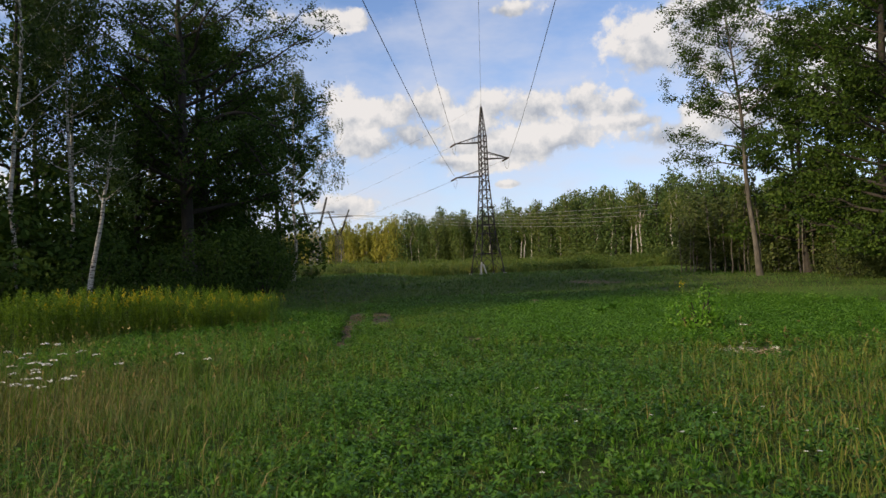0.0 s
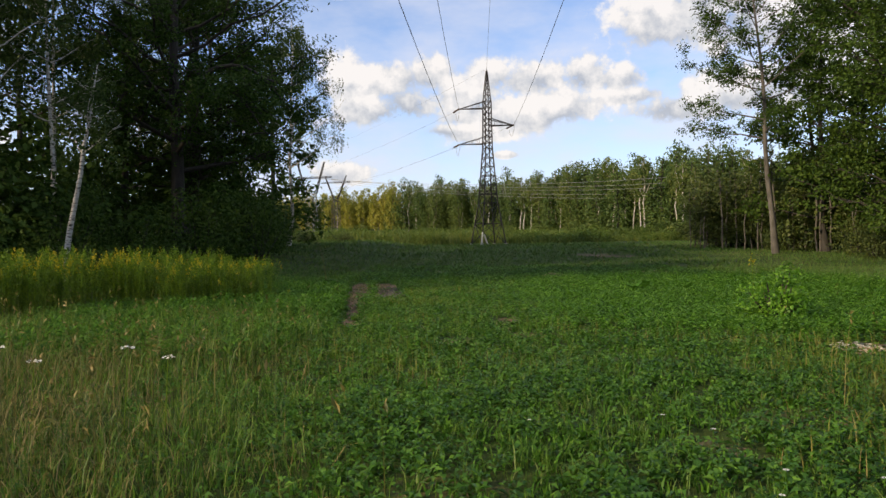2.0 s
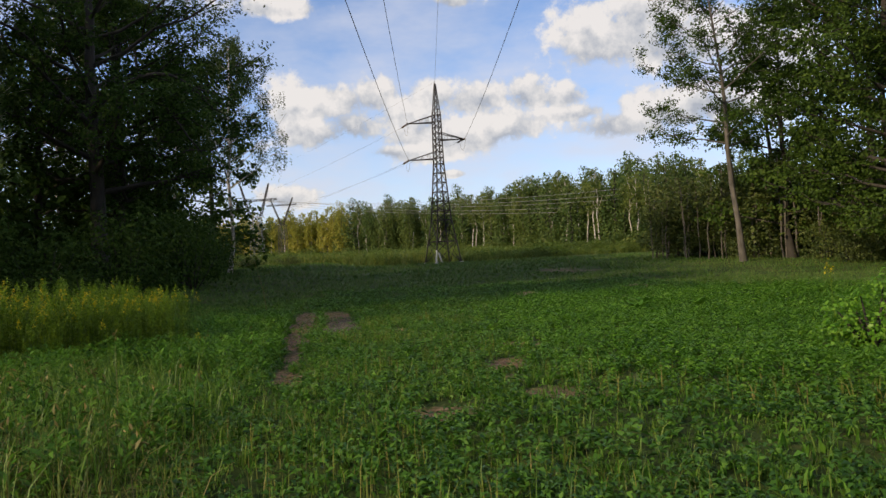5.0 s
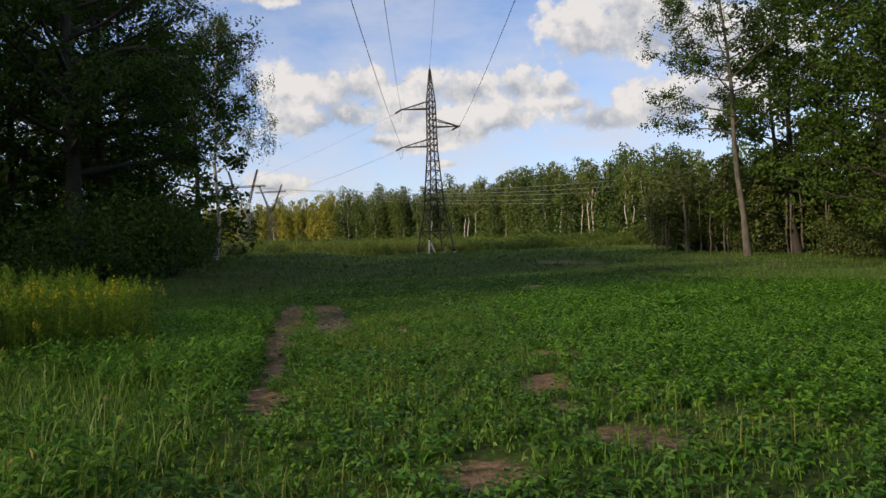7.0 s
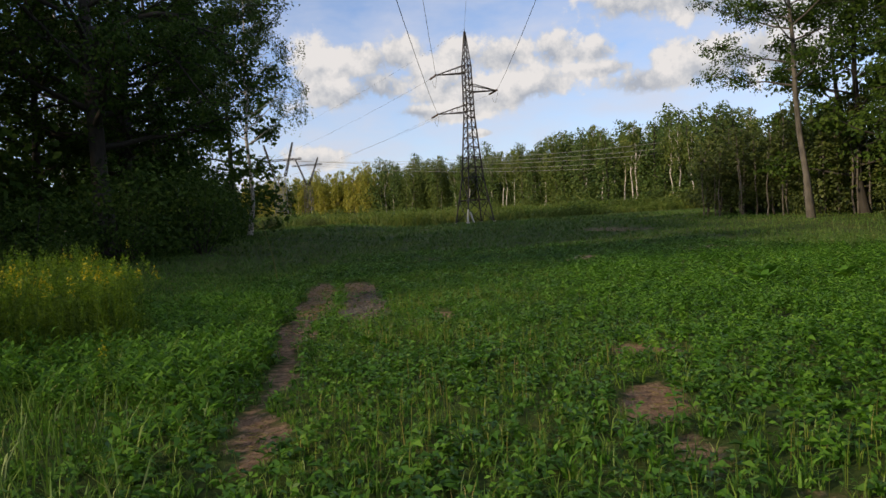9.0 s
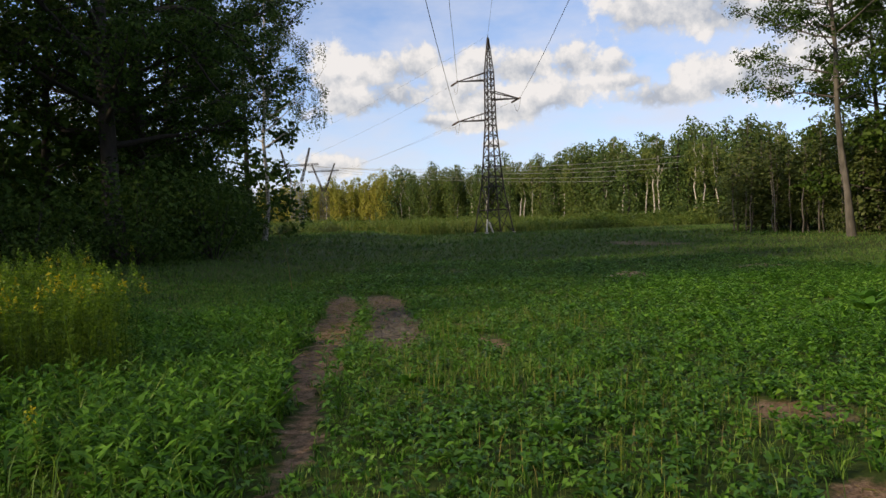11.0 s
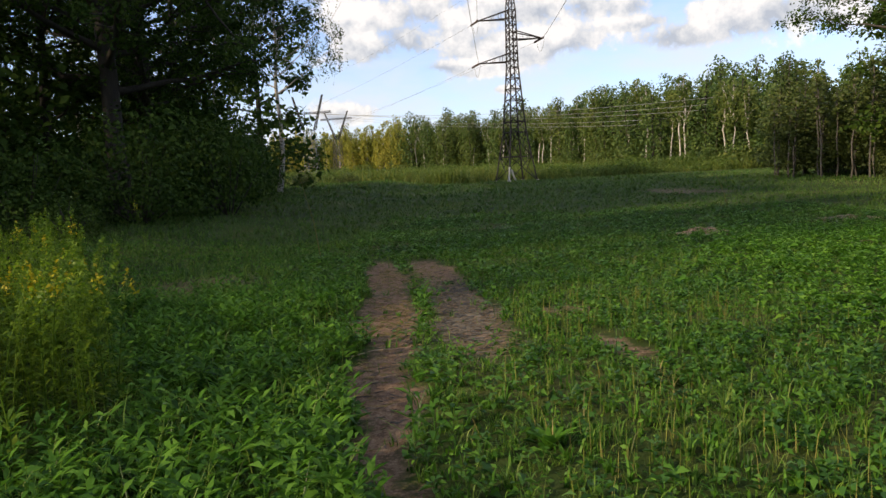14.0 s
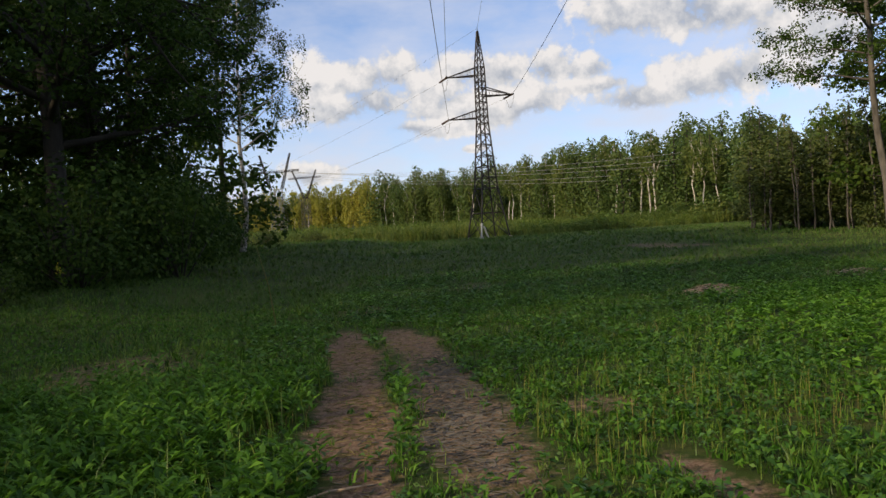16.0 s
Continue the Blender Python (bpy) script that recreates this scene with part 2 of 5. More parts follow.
# shade and sunlight on the far wood, painted as two leaf colours
M_FAR_SHADED = leafy("far_shaded_leaves", [(0.0, (0.036, 0.078, 0.020)), (0.5, (0.073, 0.130, 0.031)), (1.0, (0.143, 0.195, 0.046))], through_=0.35, patch=0.08)
M_FAR_SUNLIT = leafy("far_sunlit_leaves", [(0.0, (0.143, 0.187, 0.031)), (0.5, (0.264, 0.275, 0.046)), (1.0, (0.418, 0.363, 0.072))], through_=0.45, patch=0.08)
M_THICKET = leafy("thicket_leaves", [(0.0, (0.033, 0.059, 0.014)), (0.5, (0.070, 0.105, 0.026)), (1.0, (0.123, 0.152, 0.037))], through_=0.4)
M_BARK = barky("dark_bark", (0.016, 0.014, 0.012), (0.046, 0.040, 0.034))
M_PALEBARK = barky("pale_bark", (0.040, 0.037, 0.033), (0.135, 0.123, 0.108), 4.0)
M_BIRCH = barky("birch_bark", (0.62, 0.60, 0.56), (0.38, 0.36, 0.33), 5.0, (0.05, 0.045, 0.04))
M_STEEL = plain("dark_weathered_steel", (0.013, 0.012, 0.013), (0.030, 0.027, 0.026), 0.75, 0.0)
M_GALV = plain("grey_galvanised_steel", (0.17, 0.175, 0.185), (0.26, 0.265, 0.275), 0.5, 0.4)
M_WHITE = plain("chalky_white_paint", (0.45, 0.44, 0.42), (0.62, 0.60, 0.57), 0.8)
M_WIRE = plain("aluminium_wire", (0.05, 0.05, 0.055), (0.10, 0.10, 0.11), 0.5, 0.6)
M_WIRE_PALE = plain("bright_aluminium_wire", (0.22, 0.23, 0.24), (0.30, 0.31, 0.32), 0.5, 0.2)
M_INSUL = plain("brown_porcelain", (0.05, 0.035, 0.03), (0.09, 0.06, 0.05), 0.3)
M_PETAL = plain("white_petals", (0.62, 0.62, 0.55), (0.80, 0.80, 0.76), 0.8, 0.0, 30.0)
M_CHIP = plain("dry_wood_chips", (0.22, 0.15, 0.10), (0.46, 0.36, 0.26), 0.9, 0.0, 12.0)
M_STONE = plain("pale_stone", (0.30, 0.29, 0.26), (0.52, 0.50, 0.46), 0.9, 0.0, 9.0)

# ---- mesh helpers ----
rng = np.random.default_rng(7)


def mesh_from(name, verts, faces_by_size, mats, indices=None):
    """A mesh from arrays: verts (n, 3) and a list of face arrays (m, k), with one material index for each array."""
    me = bpy.data.meshes.new(name)
    verts = np.asarray(verts, dtype=np.float32)
    me.vertices.add(len(verts))
    me.vertices.foreach_set("co", verts.ravel())
    loops, starts, mi, at = [], [], [], 0
    for k, f in enumerate(faces_by_size):
        f = np.asarray(f, dtype=np.int32)
        if not len(f):
            continue
        loops.append(f.ravel())
        starts.append(at + np.arange(len(f)) * f.shape[1])
        at += f.size
        mi.append(np.full(len(f), indices[k] if indices else 0, dtype=np.int32))
    loops, starts, mi = np.concatenate(loops), np.concatenate(starts), np.concatenate(mi)
    me.loops.add(len(loops))
    me.loops.foreach_set("vertex_index", loops)
    me.polygons.add(len(starts))
    me.polygons.foreach_set("loop_start", starts.astype(np.int32))
    me.polygons.foreach_set("material_index", mi)
    for m in mats:
        me.materials.append(m)
    me.update(calc_edges=True)
    return me


def part(name, me, parent, label=""):
    ob = new(name, me)
    ob.parent = parent
    return tagged(ob, label)


class Tubes:
    """Collects tapered tubes into one mesh."""

    def __init__(self):
        self.v, self.f, self.n = [], [], 0

    def add(self, pts, radii, sides=6):
        pts = np.asarray(pts, dtype=float)
        d = np.gradient(pts, axis=0)
        d /= np.linalg.norm(d, axis=1)[:, None] + 1e-9
        ref = np.where(np.abs(d[:, 2:3]) > 0.9, np.array([[1.0, 0, 0]]), np.array([[0, 0, 1.0]]))
        u = np.cross(d, ref)
        u /= np.linalg.norm(u, axis=1)[:, None] + 1e-9
        w = np.cross(d, u)
        a = np.linspace(0, 2 * np.pi, sides, endpoint=False)
        ring = pts[:, None] + np.asarray(radii)[:, None, None] * (np.cos(a)[None, :, None] * u[:, None] + np.sin(a)[None, :, None] * w[:, None])
        k = len(pts)
        i = np.arange(k - 1)[:, None] * sides + np.arange(sides)[None]
        j = np.arange(k - 1)[:, None] * sides + (np.arange(sides)[None] + 1) % sides
        self.f.append((np.stack([i, j, j + sides, i + sides], -1).reshape(-1, 4)) + self.n)
        self.v.append(ring.reshape(-1, 3))
        self.n += k * sides

    def bar(self, a, b, r=0.05, sides=4):
        self.add([a, b], [r, r], sides)

    def mesh(self, name, mat):
        return mesh_from(name, np.concatenate(self.v), [np.concatenate(self.f)], [mat])


def leaf_quads(c, size, g, up=0.6, narrow=0.55, hang=0.0, face=None):
    """Diamond leaves round the centres c, folded a little along the middle; face turns them outwards."""
    n = len(c)
    nrm = g.normal(size=(n, 3))
    nrm[:, 2] = np.abs(nrm[:, 2]) + up
    if face is not None:
        nrm = nrm * 0.55 + face * 1.3
    nrm /= np.linalg.norm(nrm, axis=1)[:, None]
    d = g.normal(size=(n, 3))
    d[:, 2] -= hang
    d -= nrm * (d * nrm).sum(1)[:, None]
    d /= np.linalg.norm(d, axis=1)[:, None] + 1e-9
    s = np.cross(nrm, d)
    ln = (size * g.uniform(0.65, 1.25, n))[:, None]
    wd = ln * narrow * 0.5
    fold = nrm * ln * 0.12
    v = np.stack([c - d * ln * 0.5, c + s * wd + fold, c + d * ln * 0.5, c - s * wd + fold], 1).reshape(-1, 3)
    return v, np.arange(4 * n).reshape(n, 4)


def blades(p, h, w, lean, g, segments=2):
    """Blades of grass at p, each a tapered strip that bends over."""
    n = len(p)
    a = g.uniform(0, 2 * np.pi, n)
    side = np.stack([np.cos(a), np.sin(a), np.zeros(n)], 1)
    b = a + np.pi / 2 + g.normal(0, 0.5, n)
    bend = np.stack([np.cos(b), np.sin(b), np.zeros(n)], 1) * (lean * h)[:, None]
    up = np.zeros((n, 3))
    up[:, 2] = h
    w = w[:, None]
    tip = p + up * (1 - 0.25 * lean[:, None]) + bend
    if segments == 1:
        v = np.stack([p - side * w, p + side * w, tip], 1).reshape(-1, 3)
        return v, [np.arange(3 * n).reshape(n, 3)]
    mid = p + up * 0.55 + bend * 0.3
    v = np.stack([p - side * w, p + side * w, mid + side * w * 0.8, mid - side * w * 0.8, tip], 1).reshape(-1, 3)
    i = np.arange(n)[:, None] * 5
    return v, [i + np.array([[0, 1, 2, 3]]), i + np.array([[3, 2, 4]])]


def smooth(a, b, x):
    t = np.clip((np.asarray(x, dtype=float) - a) / (b - a), 0, 1)
    return t * t * (3 - 2 * t)


def wave(x, y, k, s=0.0):
    """A cheap sum of waves between -1 and 1, for patches and hummocks."""
    return (np.sin(x * k + 1.3 * np.sin(y * k * 0.7 + s) + s) + np.sin(y * k * 1.13 + 1.7 * np.sin(x * k * 0.6 + 2 * s) + 0.5 * s)
            + 0.6 * np.sin((x + y) * k * 1.9 + 3 * s) + 0.6 * np.sin((x - 1.3 * y) * k * 2.3 + s)) / 3.2


def height(x, y):
    x, y = np.asarray(x, dtype=float), np.asarray(y, dtype=float)
    r = np.clip(y - 36, 0, None)
    z = 0.033 * (np.sqrt(r * r + 64) - 8)
    z = np.minimum(z, 10 + 0.002 * y)
    z = z + 0.75 * smooth(-6.5, -14, x) * smooth(24, 42, y) * smooth(140, 90, y)
    z = z + 0.035 * wave(x, y, 0.55, 0.4) + 0.012 * wave(x, y, 2.7, 1.1)
    return z


BARE = [  # x, y, half width, half length, turn, strength: worn earth in the track and in the turf
    (-1.85, 14.0, 0.19, 0.9, 12, 1.0), (-2.3, 16.6, 0.17, 1.7, 9, 0.78), (-2.78, 19.2, 0.27, 1.7, 8, 0.9), (-3.15, 22.4, 0.36, 2.2, 8, 1.0),
    (-3.75, 26.6, 0.38, 3.0, 10, 0.95), (-2.2, 22.8, 0.5, 3.2, 7, 0.64), (-2.95, 27.6, 0.42, 2.2, 12, 0.8), (-2.6, 25.0, 0.4, 2.6, 8, 0.58),
    (1.2, 14.5, 0.27, 0.62, -15, 1.15), (1.08, 13.3, 0.16, 0.5, 0, 0.6), (1.62, 16.5, 0.3, 0.36, 20, 1.0), (1.45, 12.0, 0.55, 0.5, 0, 0.56), (0.2, 11.2, 0.35, 0.35, 30, 0.66),
    (-0.65, 20.5, 0.22, 0.5, 20, 0.75), (-0.9, 22.6, 0.4, 0.5, -20, 0.55), (4.0, 33.0, 0.8, 0.8, -30, 1.0), (5.95, 10.2, 0.55, 0.4, 40, 1.1),
    (9.6, 37.4, 0.8, 0.9, -30, 0.6), (11.2, 60.0, 2.4, 4.5, 20, 0.55), (-7.0, 26.0, 1.8, 1.2, 80, 0.48), (6.2, 30.0, 0.8, 0.6, 10, 0.5),
    (-0.35, 7.4, 0.24, 0.3, 10, 0.5), (0.4, 4.6, 0.5, 0.5, 10, 0.36), (-2.6, 7.6, 0.5, 0.6, 0, 0.35), (2.2, 5.4, 0.4, 0.4, 0, 0.42),
    (-4.5, 33.0, 0.9, 1.3, 10, 0.45), (12.2, 26.5, 1.3, 0.9, 60, 0.5), (3.2, 6.4, 0.5, 0.4, 0, 0.4), (-1.6, 40.0, 1.3, 1.6, 0, 0.4)]


def bareness(x, y):
    x, y = np.asarray(x, dtype=float), np.asarray(y, dtype=float)
    b = np.zeros_like(x)
    wx, wy = x + 0.14 * wave(x, y, 3.1, 0.2), y + 0.22 * wave(x, y, 2.3, 1.9)
    for cx, cy, hw, hl, turn, k in BARE:
        c, s = math.cos(radians(turn)), math.sin(radians(turn))
        dx, dy = (wx - cx) * c + (wy - cy) * s, -(wx - cx) * s + (wy - cy) * c
        b = np.maximum(b, k * smooth(1.35, 0.65, np.sqrt((dx / hw) ** 2 + (dy / hl) ** 2)))
    return b


def scatter(x0, x1, y0, y1, density, g, keep=None):
    n = int((x1 - x0) * (y1 - y0) * density)
    x, y = g.uniform(x0, x1, n), g.uniform(y0, y1, n)
    if keep is not None:
        k = keep(x, y) > g.uniform(0, 1, n)
        x, y = x[k], y[k]
    return np.stack([x, y, height(x, y)], 1)


# ---- ground: one sheet to the horizon ----
def axis(lo, hi, step, far):
    mid = np.arange(lo, hi + step / 2, step)
    grow = step * 1.17 ** np.arange(1, 80)
    out = np.cumsum(grow)
    out = out[out < far]
    return np.concatenate([(lo - out)[::-1], mid, hi + out])


def build_ground():
    xs, ys = axis(-8, 8, 0.19, 2600), axis(-2, 34, 0.19, 2600)
    gx, gy = np.meshgrid(xs, ys)
    v = np.stack([gx, gy, height(gx, gy) - 0.02 * np.clip(bareness(gx, gy), 0, 1)], -1).reshape(-1, 3)
    nx, ny = len(xs), len(ys)
    i = (np.arange(ny - 1)[:, None] * nx + np.arange(nx - 1)[None]).ravel()
    me = mesh_from("ground", v, [np.stack([i, i + 1, i + nx + 1, i + nx], 1)], [M_GROUND])
    a = me.attributes.new("bare", "FLOAT", "POINT")
    a.data.foreach_set("value", np.clip(bareness(gx, gy), 0, 1).ravel().astype(np.float32))
    me.polygons.foreach_set("use_smooth", np.ones(len(me.polygons), dtype=bool))
    tagged(new("ground", me), "green meadow ground with worn reddish earth patches", "ground", kind="structure")


build_ground()


# ---- the meadow's growth ----
def stuff(name, me, label, category):
    return tagged(new(name, me), label, category, kind="stuff")


def gold_zone(x, y):
    """1 inside the goldenrod stand beside the track."""
    edge = -4.4 - 0.62 * np.clip(y - 18.2, 0, None) - 0.9 * np.clip(18.2 - y, 0, None) + 0.3 * wave(x, y, 1.3, 0.7)
    front = np.where(x < -8.0, 13.4, 16.2) + 0.5 * wave(x, y, 0.9, 2.0)
    return ((x < edge) & (y > front) & (y < 25.0 + 0.6 * wave(x, y, 0.8, 1.0)) & (x > -26)).astype(float)


def herb_zone(x, y):
    left = smooth(-1.1, 1.1, x - 2.0 - 0.02 * (y - 15) + 0.55 * wave(x, y, 0.8, 0.3) - 1.6 * smooth(14, 10.5, y) - 1.5 * smooth(27, 33, y))
    return left * smooth(10.2, 11.6, y + 0.8 * wave(x, y, 0.7, 1.3)) * smooth(34, 31.5, y + wave(x, y, 0.6, 0.2)) * smooth(15, 13, x)


def rank_zone(x, y):
    """Long grass and young shoots between the track and the goldenrod."""
    return smooth(-2.25, -2.9, x + 0.06 * (y - 18) + 0.3 * wave(x, y, 1.2, 0.8)) * smooth(-9.5, -8, x) * smooth(7, 9, y) * smooth(25.5, 22.5, y) * np.clip(1 - 2.2 * bareness(x, y), 0, 1)


def straw_zone(x, y):
    left = smooth(0.4, -1.4, x + 0.20 * (y - 3) + 0.5 * wave(x, y, 0.9, 0.2)) * smooth(12.0, 9.0, y)
    right = smooth(2.2, 3.8, x - 0.1 * y) * smooth(9.5, 6.5, y) * 0.55
    return np.maximum(left, right)


def turf(x, y):
    return np.clip(1.05 - 1.6 * bareness(x, y), 0.02, 1) * (1 - 0.75 * herb_zone(x, y)) * (1 - 0.8 * gold_zone(x, y))


def in_reach(x, y):
    """The wedge of meadow on either side of the track."""
    return (np.abs(x + 0.5) < 3.2 + 0.72 * (y + 2.5)).astype(float)


def build_turf():
    g = np.random.default_rng(11)
    zones = [(-8, 8, -0.2, 7, 150, 0.8, 2), (-13, 13, 7, 25, 110, 0.95, 2), (-15, 15, 25, 28, 200, 1.2, 1), (-22, 24, 27, 42, 110, 1.7, 1), (-36, 46, 42, 100, 26, 2.7, 1)]
    for k, (x0, x1, y0, y1, dens, scale, seg) in enumerate(zones):
        p = scatter(x0, x1, y0, y1, dens, g, lambda x, y: turf(x, y) * in_reach(x, y))
        n = len(p)
        lush = 0.5 + 0.5 * wave(p[:, 0], p[:, 1], 0.8, 0.9)
        h = g.gamma(5.0, 0.017, n) * (0.65 + 0.9 * lush) * scale ** 0.5
        v, f = blades(p, h, g.uniform(0.002, 0.0042, n) * scale * (1.6 if seg == 1 else 1.0), g.uniform(0.1, 0.9, n), g, seg)
        stuff("meadow_grass", mesh_from("meadow_grass", v, f, [M_GRASS if k < 3 else M_FARGRASS]), "short green meadow grass mown along the track", "grass")
    # the same grass, thinner, on all sides of the track
    p = scatter(-26, 26, -14, 32, 26, g, lambda x, y: turf(x, y) * (1 - in_reach(x, y)))
    n = len(p)
    v, f = blades(p, g.uniform(0.08, 0.26, n), g.uniform(0.006, 0.012, n), g.uniform(0.2, 1.0, n), g, 1)
    stuff("meadow_grass", mesh_from("meadow_grass", v, f, [M_GRASS]), "short green meadow grass beside the track", "grass")
    # low broad leaves: clover and plantain between the blades
    for y0, y1, dens, size in ((0, 7, 380, 0.036), (7, 25, 200, 0.048), (25, 34, 90, 0.08)):
        p = scatter(-9 - y0 * 0.3, 9 + y0 * 0.3, y0, y1, dens, g, lambda x, y: turf(x, y) * in_reach(x, y) * (0.3 + 0.7 * (wave(x, y, 1.1, 2.2) > -0.25)) * (1 - 0.8 * straw_zone(x, y)))
        p[:, 2] += g.gamma(3.0, 0.022, len(p))
        v, f = leaf_quads(p, size, g, up=0.45, narrow=0.5)
        stuff("clover_leaves", mesh_from("clover_leaves", v, [f], [M_HERB]), "low broad clover and plantain leaves in turf", "weeds")
    # upright broad leaves of dandelion and sorrel
    p = scatter(-9, 9, 0, 24, 10, g, lambda x, y: turf(x, y) * in_reach(x, y) * (wave(x, y, 0.9, 3.1) > -0.3) * (1 - 0.6 * straw_zone(x, y)))
    p = np.repeat(p, 4, 0) + g.normal(0, 0.025, (4 * len(p), 3)) * np.array([1, 1, 0])
    n = len(p)
    v, f = blades(p, g.uniform(0.05, 0.14, n), g.uniform(0.006, 0.012, n), g.uniform(0.3, 1.0, n), g, 2)
    stuff("broad_weeds", mesh_from("broad_weeds", v, f, [M_HERB]), "upright broad green leaves of dandelion and sorrel", "weeds")
    # tufts and rosettes: blades fanning out of one root
    for y0, y1, dens, count, h0, h1, w0, w1, mat in ((0, 8, 24, 12, 0.07, 0.19, 0.0025, 0.0055, M_GRASS), (0, 8, 24, 9, 0.06, 0.15, 0.006, 0.011, M_HERB),
                                                     (8, 25, 26, 12, 0.07, 0.18, 0.0025, 0.0055, M_GRASS), (8, 25, 18, 9, 0.06, 0.15, 0.006, 0.011, M_HERB), (25, 36, 12, 9, 0.10, 0.25, 0.006, 0.012, M_GRASS), (36, 62, 2.4, 8, 0.10, 0.24, 0.014, 0.026, M_FARGRASS), (62, 95, 0.8, 7, 0.2, 0.4, 0.03, 0.05, M_FARGRASS)):
        p = scatter(-7 - 0.3 * y0, 7 + 0.3 * y0, y0, y1, dens, g, lambda x, y: turf(x, y) * in_reach(x, y) * (1 - 0.7 * straw_zone(x, y)) * np.where((y0 == 8) & (np.abs(x + 0.3) > 5), 0.35, 1.0))
        size = np.repeat(g.uniform(0.6, 1.25, len(p)) * (0.8 + 0.5 * wave(p[:, 0], p[:, 1], 0.9, 1.2)), count)
        p = np.repeat(p, count, 0)
        n = len(p)
        p[:, :2] += g.normal(0, 0.018, (n, 2))
        v, f = blades(p, g.uniform(h0, h1, n) * size, g.uniform(w0, w1, n), g.uniform(0.2, 1.4, n), g, 2)
        stuff("weed_tufts", mesh_from("weed_tufts", v, f, [mat]), "small tufts of grass and broad-leaved weeds", "weeds")
    # low leafy weeds in dark green patches
    for x0, x1, y0, y1, dens, k, leaf in ((-3, 7, -0.2, 9, 95, 7, 0.075), (-3, 8, 9, 26, 38, 7, 0.095), (-6, 12, 26, 46, 12, 6, 0.16)):
        p = scatter(x0, x1, y0, y1, dens, g, lambda x, y: turf(x, y) * in_reach(x, y) * (1 - 0.7 * straw_zone(x, y)) * (0.25 + 0.75 * (wave(x, y, 1.7, 1.1) > -0.1)))
        v, f = shoots(p, g.uniform(0.05, 0.17, len(p)) * (1 + leaf), k, leaf, 0.5, g, 0.5)
        stuff("leafy_weeds", mesh_from("leafy_weeds", v, f, [M_WEED]), "low dark green leafy weeds in the turf", "weeds")
    # longer tufts, some gone to straw
    for mat, seed, label in ((M_GRASS, 0.1, "longer green tufts of grass in the meadow"), (M_STRAW, 1.7, "thin straw-coloured tufts in the green turf")):
        p = scatter(-9, 10, 0, 34, 46, g, lambda x, y: turf(x, y) * in_reach(x, y) * (wave(x, y, 1.5, seed) > (0.3 if mat is M_GRASS else 0.5)))
        n = len(p)
        v, f = blades(p, g.uniform(0.10, 0.26, n), g.uniform(0.002, 0.005, n), g.uniform(0.1, 0.9, n), g, 2)
        stuff("grass_tufts", mesh_from("grass_tufts", v, f, [mat]), label, "grass")
    # stiff upright stalks gone yellow, in loose bands beside the track
    p = scatter(-1.8, 4.5, 8, 24, 46, g, lambda x, y: turf(x, y) * (1 - herb_zone(x, y)) * (wave(x, y, 1.3, 2.9) > 0.05))
    n = len(p)
    v, f = blades(p, g.uniform(0.16, 0.36, n), g.uniform(0.0018, 0.0036, n), g.uniform(0.02, 0.3, n), g, 2)
    q = scatter(2.2, 9, 1, 11, 150, g, lambda x, y: turf(x, y) * in_reach(x, y) * smooth(2.0, 4.0, x - 0.12 * y + 0.5 * wave(x, y, 1.1, 0.4)) * (wave(x, y, 1.6, 1.9) > -0.4))
    qv, qf = blades(q, g.uniform(0.10, 0.30, len(q)), g.uniform(0.0025, 0.006, len(q)), g.uniform(0.1, 0.8, len(q)), g, 2)
    stuff("yellowing_grass", mesh_from("yellowing_grass", qv, qf, [M_UPRIGHT]), "loose yellow-green grass at the meadow's side", "grass")
    stuff("upright_grass", mesh_from("upright_grass", v, f, [M_UPRIGHT]), "stiff upright yellow-green grass stalks beside the track", "grass")
    # rank growth between the track and the goldenrod
    p = scatter(-9, -2, 7, 26, 190, g, lambda x, y: rank_zone(x, y) * np.where(y < 15.5, 1.0, 0.55) * (1 - gold_zone(x, y)) * in_reach(x, y) * (0.4 + 0.6 * (wave(x, y, 0.9, 1.5) > -0.1)))
    n = len(p)
    v, f = blades(p, g.uniform(0.2, 0.55, n), g.uniform(0.003, 0.007, n), g.uniform(0.2, 0.9, n), g, 2)
    stuff("long_grass", mesh_from("long_grass", v, f, [M_GRASS]), "long rank green grass beside the goldenrod", "grass")
    p = scatter(-7.5, -2, 9, 25, 62, g, lambda x, y: rank_zone(x, y) * (0.35 + 0.65 * smooth(13.5, 15.5, y)) * (1 - gold_zone(x, y)) * (wave(x, y, 0.8, 0.4) > -0.35))
    v, f = shoots(p, g.uniform(0.2, 0.46, len(p)) * (0.9 + 0.35 * wave(p[:, 0], p[:, 1], 2.3, 0.8)), 12, 0.14, 0.3, g)
    stuff("young_shoots", mesh_from("young_shoots", v, f, [M_HERB]), "bright green young shoots with narrow leaves", "weeds")


